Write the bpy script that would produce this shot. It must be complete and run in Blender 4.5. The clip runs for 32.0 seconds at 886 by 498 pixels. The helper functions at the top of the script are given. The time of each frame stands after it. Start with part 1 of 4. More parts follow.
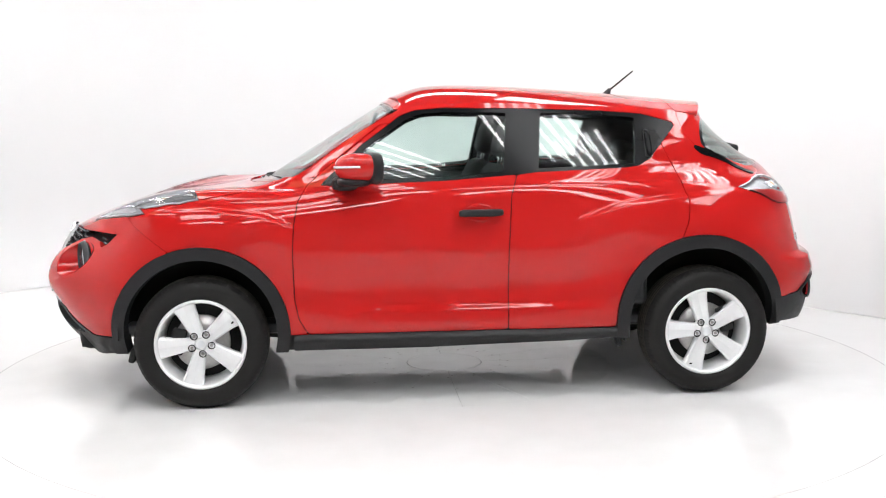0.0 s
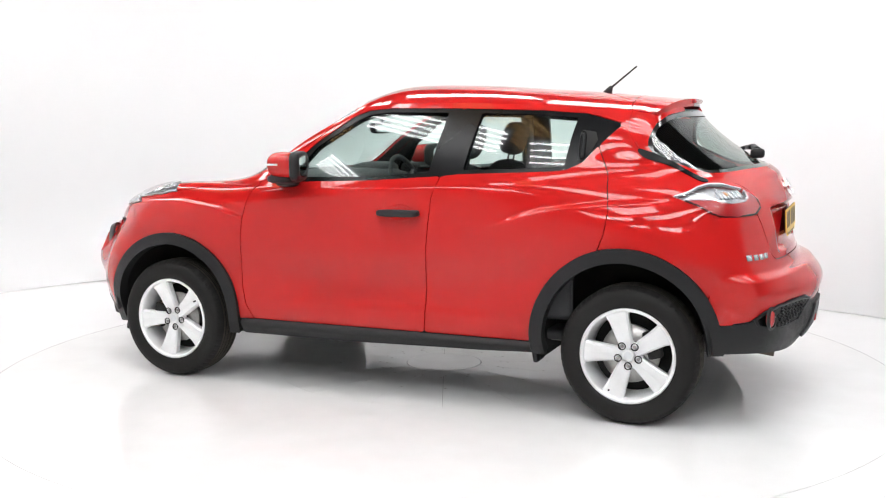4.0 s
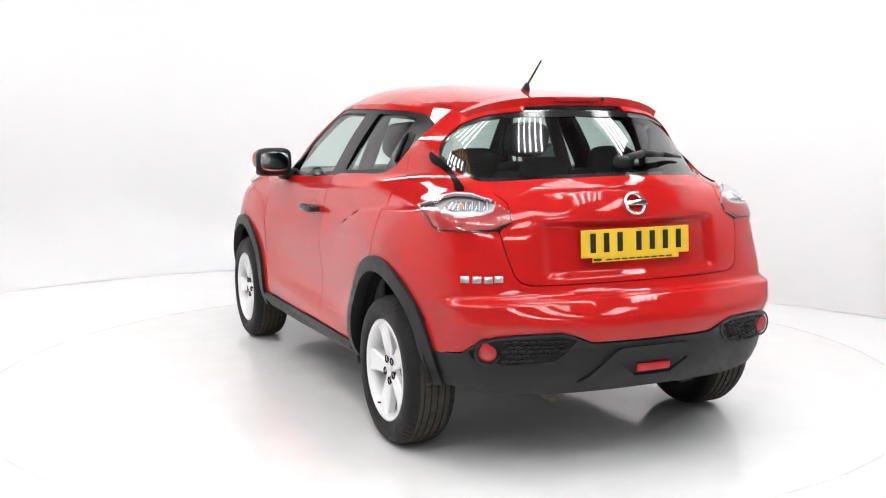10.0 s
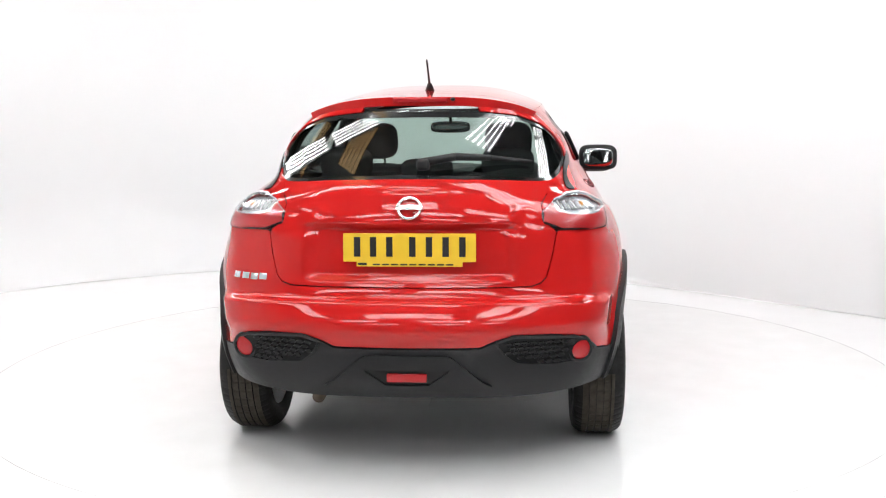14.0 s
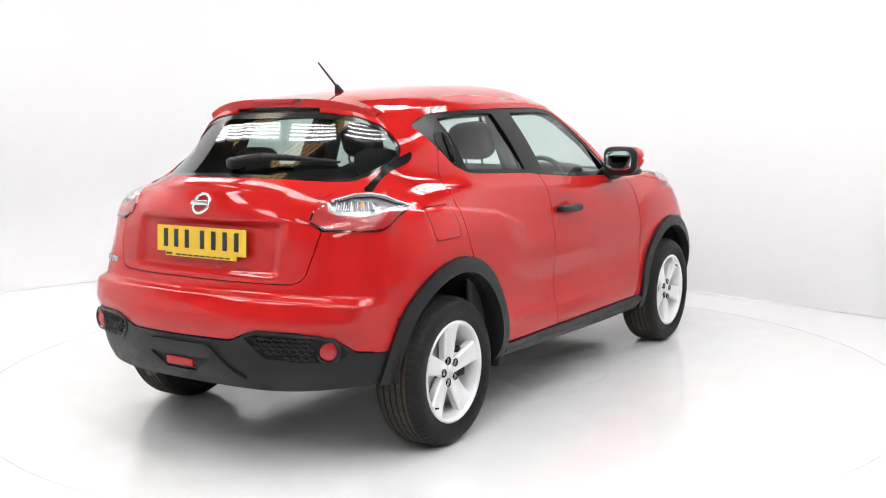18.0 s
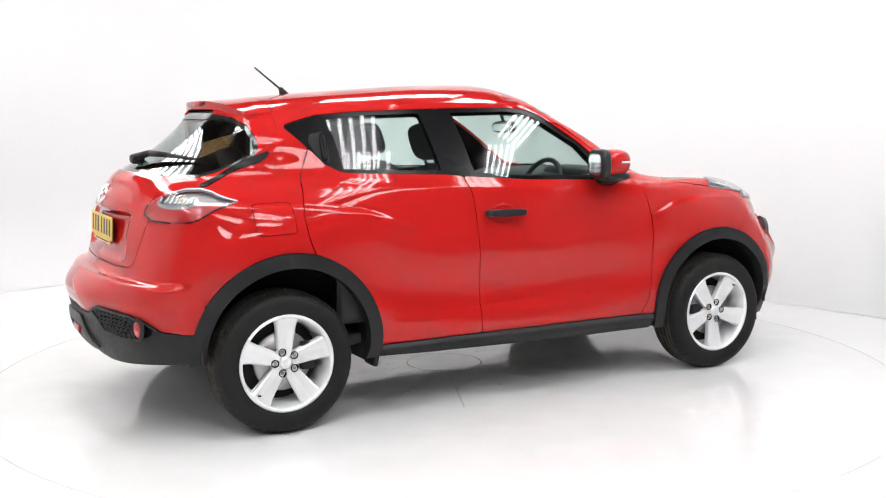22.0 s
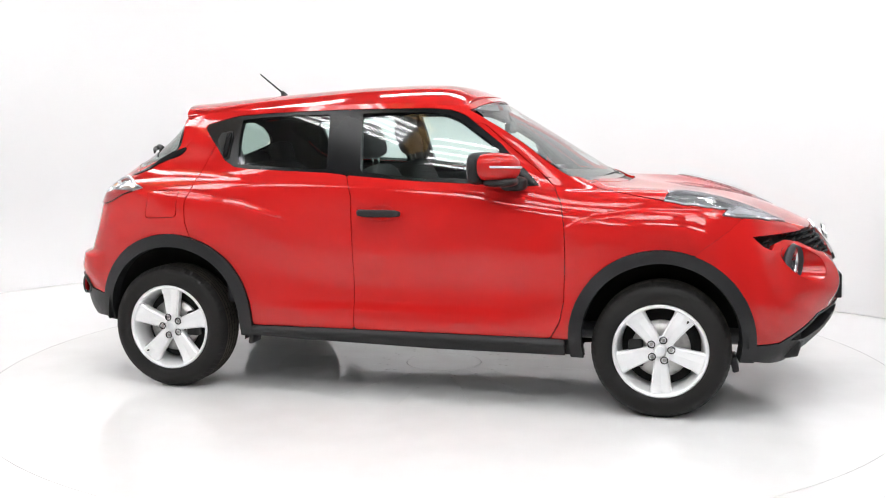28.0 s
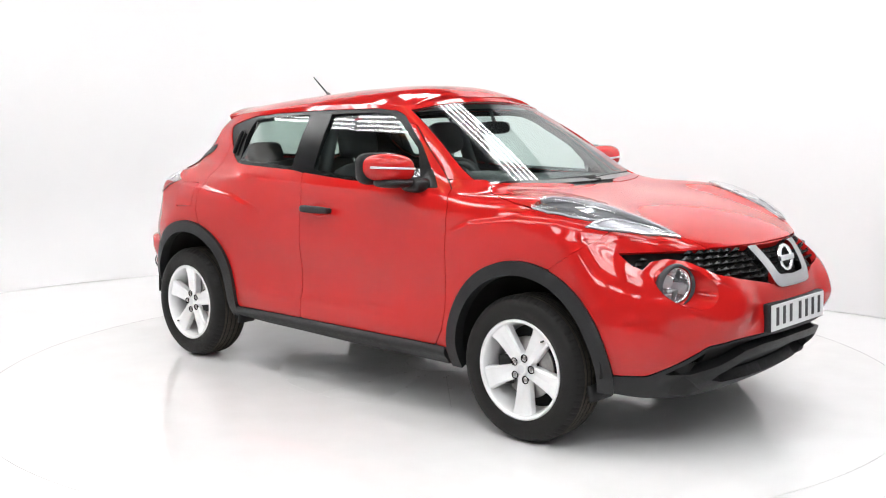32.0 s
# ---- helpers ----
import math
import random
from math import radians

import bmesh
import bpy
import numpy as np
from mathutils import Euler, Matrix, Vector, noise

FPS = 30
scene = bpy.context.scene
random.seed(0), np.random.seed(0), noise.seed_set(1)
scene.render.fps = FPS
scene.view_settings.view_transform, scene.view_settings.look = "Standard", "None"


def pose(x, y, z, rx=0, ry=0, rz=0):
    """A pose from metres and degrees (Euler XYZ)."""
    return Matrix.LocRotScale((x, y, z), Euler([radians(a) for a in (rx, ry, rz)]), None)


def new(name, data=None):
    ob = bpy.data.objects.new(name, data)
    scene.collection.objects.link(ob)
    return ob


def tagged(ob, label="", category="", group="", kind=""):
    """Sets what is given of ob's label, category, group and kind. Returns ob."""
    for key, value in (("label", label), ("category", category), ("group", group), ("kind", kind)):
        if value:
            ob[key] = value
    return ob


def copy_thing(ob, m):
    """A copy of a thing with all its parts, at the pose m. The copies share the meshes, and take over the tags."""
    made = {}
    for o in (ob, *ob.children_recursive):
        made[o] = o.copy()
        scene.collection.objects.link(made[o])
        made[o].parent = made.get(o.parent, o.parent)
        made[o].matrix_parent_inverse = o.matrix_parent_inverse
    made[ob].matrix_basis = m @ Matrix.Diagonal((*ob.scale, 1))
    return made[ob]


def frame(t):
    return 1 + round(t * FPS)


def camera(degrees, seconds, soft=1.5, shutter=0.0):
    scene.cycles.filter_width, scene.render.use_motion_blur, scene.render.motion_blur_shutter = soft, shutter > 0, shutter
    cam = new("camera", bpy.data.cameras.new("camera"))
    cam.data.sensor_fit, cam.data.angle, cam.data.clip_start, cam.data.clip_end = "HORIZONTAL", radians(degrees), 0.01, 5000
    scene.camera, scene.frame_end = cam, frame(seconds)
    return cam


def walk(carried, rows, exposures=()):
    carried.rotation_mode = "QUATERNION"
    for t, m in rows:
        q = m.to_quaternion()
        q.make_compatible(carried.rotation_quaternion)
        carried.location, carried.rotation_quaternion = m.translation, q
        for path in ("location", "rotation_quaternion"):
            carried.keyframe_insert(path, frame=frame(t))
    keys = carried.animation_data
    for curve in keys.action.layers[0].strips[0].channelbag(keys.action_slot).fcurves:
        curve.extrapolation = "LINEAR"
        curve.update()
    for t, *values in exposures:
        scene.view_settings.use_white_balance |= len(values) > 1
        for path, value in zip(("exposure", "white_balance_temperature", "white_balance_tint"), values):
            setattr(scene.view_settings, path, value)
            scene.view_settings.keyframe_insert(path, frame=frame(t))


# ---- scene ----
cam = camera(46.49, 32.0, soft=1.1)
EYE = pose(0, -5.8647, 1.3959, 82.854, 0, .0216) @ pose(0, 0, 0, 0, 0, -.354)
walk(cam, [(0.0, EYE), (32.0, EYE)], exposures=[(0.0, 0.0), (32.0, 0.0)])

# ---- light: the hall is lit by banks of fluorescent tubes alone
world = bpy.data.worlds.new("world")
scene.world = world
world.use_nodes = True
world.node_tree.nodes["Background"].inputs[0].default_value = (.6, .65, .7, 1)
world.node_tree.nodes["Background"].inputs[1].default_value = .02
TUBE_STRENGTH = 15.0
ROOFLIGHT_STRENGTH = 1.7


# ---- materials
def material(name, color, rough=.5, metal=0.0, coat=0.0, spread=.0, scale=40.0, bump=0.0, bump_scale=400.0, emit=0.0, ior=1.5, coat_rough=.02, rough_spread=0.0, base_spec=.5):
    """A Principled surface with an uneven colour, roughness and fine relief."""
    m = bpy.data.materials.new(name)
    m.use_nodes = True
    nt = m.node_tree
    b = nt.nodes["Principled BSDF"]
    b.inputs["Base Color"].default_value = (*color, 1)
    b.inputs["Roughness"].default_value = rough
    b.inputs["Metallic"].default_value = metal
    b.inputs["Coat Weight"].default_value = coat
    b.inputs["Coat Roughness"].default_value = coat_rough
    b.inputs["Coat IOR"].default_value = 1.46
    b.inputs["IOR"].default_value = ior
    b.inputs["Specular IOR Level"].default_value = base_spec
    if emit:
        b.inputs["Emission Color"].default_value = (*color, 1)
        b.inputs["Emission Strength"].default_value = emit
    tc = nt.nodes.new("ShaderNodeTexCoord")
    if spread or rough_spread:
        n = nt.nodes.new("ShaderNodeTexNoise")
        n.inputs["Scale"].default_value = scale
        n.inputs["Detail"].default_value = 6
        nt.links.new(tc.outputs["Object"], n.inputs["Vector"])
        if spread:
            mix = nt.nodes.new("ShaderNodeMix")
            mix.data_type = "RGBA"
            mix.inputs[6].default_value = (*[max(0, c * (1 - spread)) for c in color], 1)
            mix.inputs[7].default_value = (*[min(1, c * (1 + spread)) for c in color], 1)
            nt.links.new(n.outputs["Fac"], mix.inputs[0])
            nt.links.new(mix.outputs[2], b.inputs["Base Color"])
        if rough_spread:
            mr = nt.nodes.new("ShaderNodeMapRange")
            mr.inputs[1].default_value, mr.inputs[2].default_value = .3, .7
            mr.inputs[3].default_value, mr.inputs[4].default_value = max(0, rough - rough_spread), rough + rough_spread
            nt.links.new(n.outputs["Fac"], mr.inputs[0])
            nt.links.new(mr.outputs[0], b.inputs["Roughness"])
    if bump:
        n2 = nt.nodes.new("ShaderNodeTexNoise")
        n2.inputs["Scale"].default_value = bump_scale
        n2.inputs["Detail"].default_value = 3
        nt.links.new(tc.outputs["Object"], n2.inputs["Vector"])
        bp = nt.nodes.new("ShaderNodeBump")
        bp.inputs["Strength"].default_value = bump
        bp.inputs["Distance"].default_value = .002
        nt.links.new(n2.outputs["Fac"], bp.inputs["Height"])
        nt.links.new(bp.outputs[0], b.inputs["Normal"])
    return m


def glass(name, tint, gloss_rough=.0, face=.075, edge=.92):
    """A thin pane: tinted see-through with a mirror gloss by Fresnel."""
    m = bpy.data.materials.new(name)
    m.use_nodes = True
    nt = m.node_tree
    nt.nodes.remove(nt.nodes["Principled BSDF"])
    out = nt.nodes["Material Output"]
    t, g, x, lw, pw, sc = (nt.nodes.new("ShaderNode" + k) for k in ("BsdfTransparent", "BsdfGlossy", "MixShader", "LayerWeight", "Math", "Math"))
    t.inputs[0].default_value = (*tint, 1)
    g.inputs["Roughness"].default_value = gloss_rough
    lw.inputs[0].default_value = .5
    pw.operation, sc.operation = "POWER", "MULTIPLY_ADD"
    pw.inputs[1].default_value = 4.5
    sc.inputs[1].default_value, sc.inputs[2].default_value = edge, face
    nt.links.new(lw.outputs["Facing"], pw.inputs[0])
    nt.links.new(pw.outputs[0], sc.inputs[0])
    nt.links.new(sc.outputs[0], x.inputs[0])
    nt.links.new(t.outputs[0], x.inputs[1])
    nt.links.new(g.outputs[0], x.inputs[2])
    nt.links.new(x.outputs[0], out.inputs[0])
    return m


RED = material("red_paint", (.48, .0125, .0115), .6, coat=1.0, spread=.03, scale=3, coat_rough=.0, base_spec=.0)
RED_DEEP = material("red_inner", (.25, .006, .008), .5)
BLACK = material("black_plastic", (.0115, .0118, .0128), .46, base_spec=.32, spread=.25, scale=25, bump=.25, bump_scale=1500, rough_spread=.08)
GLOSSBLACK = material("gloss_black", (.012, .012, .013), .12, coat=.5)
SATIN = material("satin_black", (.0045, .0048, .0055), .22, spread=.1, scale=8, base_spec=.14)
GRILLE_BLACK = material("grille_black", (.030, .030, .032), .22, base_spec=.7)
DARK = material("dark_underside", (.010, .010, .010), .8, spread=.4, scale=12)
UNDERBODY = material("underbody_grey", (.20, .20, .20), .7, spread=.3, scale=6)
RUBBER = material("tyre_rubber", (.0105, .0100, .0095), .6, base_spec=.25, spread=.35, scale=18, bump=.3, bump_scale=700, rough_spread=.1)
TREAD = material("dusty_tread", (.055, .048, .039), .8, spread=.4, scale=30, base_spec=.2)
ALLOY = material("silver_alloy", (.82, .825, .83), .40, metal=.25, spread=.04, scale=30, coat=.4, bump=.03, bump_scale=1200)
CHROME = material("chrome", (.85, .86, .87), .06, metal=1.0)
# chrome of the V, with its mid-grey reflection put into a darker colour
CHROME_REFLECT_GREY = material("chrome_reflect_grey", (.48, .48, .49), .10, metal=1.0)
MIRROR = material("mirror_silver", (.80, .82, .83), .0, metal=1.0)
STEEL = material("brake_steel", (.42, .41, .40), .35, metal=1.0, spread=.2, scale=60)
RUST = material("rusty_steel", (.10, .075, .055), .6, metal=.5, spread=.4, scale=50)
GLASS = glass("side_glass", (.80, .90, .87), face=.055)
GLASS_REAR = glass("rear_glass", (.50, .60, .56))
LENS = glass("clear_lens", (.96, .97, .98), face=.035, edge=.45)
LENS_RED = material("red_lens", (.40, .010, .013), .3, coat=.35, spread=.12, scale=120)
REFLECTOR_RED = material("red_reflector", (.42, .008, .012), .25, coat=.3, spread=.2, scale=300)
LAMP_SILVER = material("lamp_silver", (.58, .58, .60), .25, metal=.7, bump=.1, bump_scale=300)
LAMP_GREY = material("lamp_grey", (.055, .055, .06), .4, metal=.0)
LAMP_MID = material("lamp_mid", (.34, .34, .36), .35, metal=.3, bump=.2, bump_scale=90)
LAMP_BRIGHT = material("lamp_bright", (.72, .73, .75), .30, metal=.25, bump=.15, bump_scale=120)
AMBER = material("amber_bulb", (.75, .30, .05), .3)
FABRIC = material("seat_fabric", (.035, .035, .037), .9, spread=.3, scale=60, bump=.5, bump_scale=600)
TRIM = material("dash_plastic", (.045, .046, .050), .6, spread=.15, scale=20, bump=.3, bump_scale=900)
LINING = material("headlining", (.45, .44, .42), .9, spread=.08, scale=15)
PLATE_YELLOW = material("plate_yellow", (.80, .52, .03), .35, spread=.05, scale=30)
PLATE_WHITE = material("plate_white", (.72, .73, .73), .35, spread=.05, scale=30)
INK = material("plate_ink", (.012, .012, .014), .4)
WHITE_WALL = material("white_wall", (.715, .715, .723), .65, spread=.015, scale=1.5, bump=.05, bump_scale=60)
FLOOR_WHITE = material("white_floor_paint", (.75, .75, .756), .24, spread=.02, scale=2.0, bump=.02, bump_scale=40, rough_spread=.015)
TABLE_WHITE = material("turntable_paint", (.775, .775, .775), .11, spread=.05, scale=5.0, bump=.02, bump_scale=40, rough_spread=.04)
TABLE_WORN = material("scuffed_turntable_paint", (.77, .77, .765), .10, spread=.10, scale=4.5, bump=.025, bump_scale=30, rough_spread=.06)
TUBE = material("fluorescent_tube", (1, 1, 1), .4, emit=TUBE_STRENGTH)
ROOFLIGHT = material("yellowed_roof_sheet", (1, .66, .32), .5, emit=ROOFLIGHT_STRENGTH)
CONCRETE = material("hall_concrete", (.45, .45, .44), .6, spread=.2, scale=1.2)
HALL = material("hall_cladding", (.50, .50, .51), .5, spread=.15, scale=2)
WOOD = material("plywood", (.36, .22, .10), .6, spread=.25, scale=6)
CEIL = material("hall_ceiling", (.45, .46, .47), .7, spread=.06, scale=1.0)


# ---- mesh helpers
def finish(name, me, mat, parent=None, label="", smooth=True):
    me.materials.append(mat)
    if smooth:
        me.polygons.foreach_set("use_smooth", [True] * len(me.polygons))
    ob = new(name, me)
    if parent is not None:
        ob.parent = parent
    if label:
        ob["label"] = label
    return ob


def part(name, bm, mat, parent=None, label="", smooth=True):
    """One bmesh as one mesh object under a thing or a part."""
    me = bpy.data.meshes.new(name)
    bm.to_mesh(me)
    bm.free()
    return finish(name, me, mat, parent, label, smooth)


def sheet(name, v, f, mat, parent=None, label="", normals=None, smooth=True):
    me = bpy.data.meshes.new(name)
    me.from_pydata(np.asarray(v).tolist(), [], f if isinstance(f, list) else np.asarray(f).tolist())
    ob = finish(name, me, mat, parent, label, smooth)
    if normals is not None:
        me.normals_split_custom_set_from_vertices(np.asarray(normals).tolist())
    return ob


def box(size, at=(0, 0, 0), bevel=.0, seg=2, m=None):
    bm = bmesh.new()
    bmesh.ops.create_cube(bm, size=1, matrix=Matrix.Diagonal((*size, 1)))
    if bevel:
        bmesh.ops.bevel(bm, geom=bm.edges[:], offset=bevel, segments=seg, profile=.6, affect="EDGES")
    bmesh.ops.transform(bm, matrix=Matrix.Translation(at) @ (m or Matrix()), verts=bm.verts)
    return bm


def tube_between(p, q, r0, r1=None, seg=12):
    p, q = Vector(p), Vector(q)
    bm = bmesh.new()
    bmesh.ops.create_cone(bm, cap_ends=True, segments=seg, radius1=r0, radius2=r0 if r1 is None else r1, depth=(q - p).length)
    bmesh.ops.transform(bm, matrix=Matrix.Translation((p + q) / 2) @ (q - p).to_track_quat("Z", "Y").to_matrix().to_4x4(), verts=bm.verts)
    return bm


def lathe(profile, seg=64, axis="y", at=(0, 0, 0), closed=False):
    """Turns (radius, height) pairs round an axis; returns vertices and faces."""
    pr = np.array(profile, float)
    a = np.linspace(0, 2 * np.pi, seg, endpoint=False)
    c, s = np.cos(a)[:, None] * pr[:, 0], np.sin(a)[:, None] * pr[:, 0]
    hgt = np.broadcast_to(pr[:, 1], c.shape)
    v = np.stack({"y": (c, hgt, s), "z": (c, s, hgt), "x": (hgt, c, s)}[axis], -1).reshape(-1, 3) + np.array(at)
    n = len(pr)
    i, j = np.meshgrid(np.arange(seg), np.arange(n if closed else n - 1), indexing="ij")
    i2, j2 = (i + 1) % seg, (j + 1) % n
    f = np.stack([i * n + j, i2 * n + j, i2 * n + j2, i * n + j2], -1).reshape(-1, 4)
    return v, f


def superblob(size, at=(0, 0, 0), e=.6, seg=24, m=None):
    """A rounded block (superellipsoid)."""
    bm = bmesh.new()
    bmesh.ops.create_uvsphere(bm, u_segments=seg * 2, v_segments=seg, radius=1)
    for w in bm.verts:
        x, y, z = w.co
        k = (abs(x) ** (2 / e) + abs(y) ** (2 / e) + abs(z) ** (2 / e)) ** (-e / 2)
        w.co = Vector((x * size[0] * k / 2, y * size[1] * k / 2, z * size[2] * k / 2))
    bmesh.ops.transform(bm, matrix=Matrix.Translation(at) @ (m or Matrix()), verts=bm.verts)
    return bm


# ---- body shell: rows of section points, from the sill up, each from the nose round the side to the tail
SKIN = [
    # bottom edge
    [(1.90, 0, .235), (1.89, .25, .235), (1.85, .48, .235), (1.76, .67, .25), (1.65, .77, .275), (1.47, .80, .28), (1.265, .81, .28),
     (1.05, .81, .275), (.82, .81, .262), (.4, .80, .27), (0, .80, .28), (-.4, .80, .29), (-.8, .81, .30), (-1.05, .815, .31),
     (-1.265, .815, .32), (-1.47, .805, .335), (-1.62, .775, .345), (-1.80, .67, .345), (-1.90, .48, .33), (-1.935, .25, .325), (-1.945, 0, .325)],
    # lower seam
    [(2.055, 0, .36), (2.045, .25, .36), (1.975, .48, .365), (1.83, .68, .37), (1.665, .80, .38), (1.47, .845, .38), (1.265, .855, .38),
     (1.05, .855, .375), (.82, .843, .36), (.4, .832, .36), (0, .83, .36), (-.4, .83, .362), (-.8, .845, .37), (-1.05, .86, .38),
     (-1.265, .86, .39), (-1.47, .845, .40), (-1.65, .79, .42), (-1.835, .68, .42), (-1.925, .48, .41), (-1.99, .25, .41), (-2.0, 0, .41)],
    [(2.11, 0, .50), (2.095, .25, .50), (2.012, .48, .50), (1.86, .695, .50), (1.67, .825, .50), (1.47, .868, .50), (1.265, .875, .50),
     (1.05, .87, .50), (.82, .848, .48), (.4, .828, .46), (0, .826, .46), (-.4, .828, .465), (-.8, .855, .49), (-1.05, .873, .50),
     (-1.265, .878, .50), (-1.47, .86, .51), (-1.67, .80, .53), (-1.845, .68, .53), (-1.935, .48, .52), (-2.0, .25, .51), (-2.01, 0, .51)],
    [(2.105, 0, .62), (2.085, .25, .62), (2.0, .48, .62), (1.84, .685, .64), (1.665, .815, .66), (1.47, .862, .66), (1.265, .87, .66),
     (1.05, .866, .66), (.82, .843, .62), (.4, .817, .60), (0, .814, .60), (-.4, .818, .60), (-.8, .846, .63), (-1.05, .868, .65),
     (-1.265, .873, .66), (-1.47, .858, .66), (-1.66, .80, .65), (-1.828, .69, .63), (-1.922, .49, .62), (-1.99, .25, .62), (-2.0, 0, .62)],
    [(2.068, 0, .74), (2.045, .25, .74), (1.945, .48, .74), (1.79, .66, .76), (1.635, .78, .79), (1.46, .838, .81), (1.265, .855, .82),
     (1.05, .857, .81), (.82, .845, .76), (.4, .835, .74), (0, .832, .74), (-.4, .832, .74), (-.8, .845, .76), (-1.05, .866, .79),
     (-1.265, .874, .80), (-1.47, .86, .79), (-1.64, .81, .77), (-1.780, .715, .75), (-1.862, .50, .745), (-1.895, .25, .74), (-1.91, 0, .74)],
    [(2.005, 0, .83), (1.975, .25, .835), (1.875, .48, .85), (1.74, .64, .87), (1.59, .745, .90), (1.43, .80, .93), (1.26, .82, .945),
     (1.05, .828, .935), (.82, .832, .90), (.4, .820, .89), (0, .816, .90), (-.4, .818, .90), (-.8, .834, .91), (-1.05, .846, .92),
     (-1.265, .846, .925), (-1.45, .832, .92), (-1.59, .797, .91), (-1.715, .73, .90), (-1.826, .52, .90), (-1.875, .25, .90), (-1.89, 0, .90)],
    # shoulder and bonnet edge
    [(1.918, 0, .885), (1.89, .25, .89), (1.805, .45, .91), (1.70, .59, .950), (1.55, .69, .994), (1.40, .745, 1.03), (1.24, .765, 1.036),
     (1.04, .78, 1.02), (.80, .805, .99), (.4, .802, .99), (0, .800, 1.0), (-.4, .800, 1.01), (-.8, .808, 1.02), (-1.03, .806, 1.03),
     (-1.24, .793, 1.035), (-1.42, .782, 1.035), (-1.56, .765, 1.03), (-1.67, .725, 1.03), (-1.76, .53, 1.03), (-1.835, .25, 1.05), (-1.86, 0, 1.05)],
    [(1.55, 0, 1.01), (1.53, .22, 1.01), (1.47, .42, 1.018), (1.38, .55, 1.047), (1.27, .635, 1.064), (1.17, .68, 1.064), (1.06, .71, 1.06),
     (.92, .735, 1.055), (.74, .765, 1.05), (.38, .782, 1.05), (0, .785, 1.055), (-.4, .785, 1.07), (-.8, .782, 1.085), (-1.02, .762, 1.095),
     (-1.22, .738, 1.10), (-1.39, .715, 1.10), (-1.50, .69, 1.10), (-1.58, .655, 1.10), (-1.69, .53, 1.095), (-1.79, .26, 1.105), (-1.825, 0, 1.11)],
    # foot of the glass
    [(1.03, 0, 1.085), (1.01, .22, 1.085), (.972, .415, 1.09), (.93, .56, 1.09), (.88, .64, 1.09), (.825, .678, 1.09), (.762, .702, 1.09),
     (.70, .718, 1.09), (.60, .745, 1.09), (.36, .757, 1.095), (0, .76, 1.10), (-.4, .76, 1.115), (-.8, .745, 1.135), (-1.0, .712, 1.15),
     (-1.18, .675, 1.165), (-1.32, .648, 1.17), (-1.42, .622, 1.165), (-1.50, .588, 1.155), (-1.62, .48, 1.15), (-1.74, .25, 1.155), (-1.785, 0, 1.16)],
    [(.672, 0, 1.30), (.652, .2, 1.296), (.635, .395, 1.287), (.625, .54, 1.28), (.592, .598, 1.27), (.545, .622, 1.27), (.482, .634, 1.27),
     (.41, .64, 1.275), (.33, .65, 1.28), (.15, .66, 1.285), (-.05, .665, 1.285), (-.4, .665, 1.29), (-.75, .66, 1.30), (-.92, .65, 1.31),
     (-1.06, .635, 1.31), (-1.18, .62, 1.31), (-1.28, .60, 1.30), (-1.37, .56, 1.30), (-1.445, .43, 1.295), (-1.535, .22, 1.295), (-1.565, 0, 1.295)],
    # roof edge
    [(.31, 0, 1.514), (.30, .2, 1.509), (.275, .36, 1.492), (.268, .468, 1.475), (.243, .501, 1.468), (.20, .516, 1.468), (.15, .52, 1.47),
     (.09, .527, 1.475), (.02, .532, 1.478), (-.1, .535, 1.48), (-.22, .537, 1.48), (-.45, .535, 1.475), (-.75, .525, 1.463), (-.92, .515, 1.455),
     (-1.05, .505, 1.448), (-1.16, .495, 1.44), (-1.25, .48, 1.435), (-1.31, .44, 1.44), (-1.36, .33, 1.45), (-1.395, .18, 1.452), (-1.405, 0, 1.452)],
]


def spline(c, t, ends):
    """A uniform cubic B-spline through the control rows c at t. ends: 'mirror' reflects in y, 'open' runs straight on."""
    m = np.array([1, -1, 1.0])
    a, b = (c[1] * m, c[-2] * m) if ends == "mirror" else (2 * c[0] - c[1], 2 * c[-1] - c[-2])
    c = np.concatenate([a[None], c, b[None]])
    i = np.minimum(t.astype(int), len(c) - 4)
    f = (t - i).reshape(-1, *([1] * (c.ndim - 1)))
    return ((1 - f) ** 3 * c[i] + (3 * f ** 3 - 6 * f * f + 4) * c[i + 1] + (-3 * f ** 3 + 3 * f * f + 3 * f + 1) * c[i + 2] + f ** 3 * c[i + 3]) / 6


def surface(rows, u, v):
    """Points of the skin at the stations u (0 nose to 20 tail) and rows v (0 sill to 10 roof)."""
    goal = np.array(rows, float)
    cage = goal.copy()

    def run(cage, u, v):
        part = spline(cage, v, "open")
        return spline(part.transpose(1, 0, 2), u, "mirror").transpose(1, 0, 2)

    for _ in range(3):
        cage += goal - run(cage, np.arange(goal.shape[1] * 1.0), np.arange(len(goal) * 1.0))
    return run(cage, u, v)


# ---- the skin as a fine grid, and cutting panels out of it
NU, NV = 421, 181
UU, VV = np.meshgrid(np.linspace(0, 20, NU), np.linspace(0, 10, NV))
SKINP = surface(SKIN, UU[0], VV[:, 0])


def grid_normals(p):
    du, dv = np.gradient(p, axis=1), np.gradient(p, axis=0)
    n = np.cross(du, dv)
    return n / np.maximum(np.linalg.norm(n, axis=-1, keepdims=True), 1e-9)


def rise(x, a, b):
    """0 below a, 1 above b, smooth between."""
    t = np.clip((x - a) / (b - a), 0, 1)
    return t * t * (3 - 2 * t)


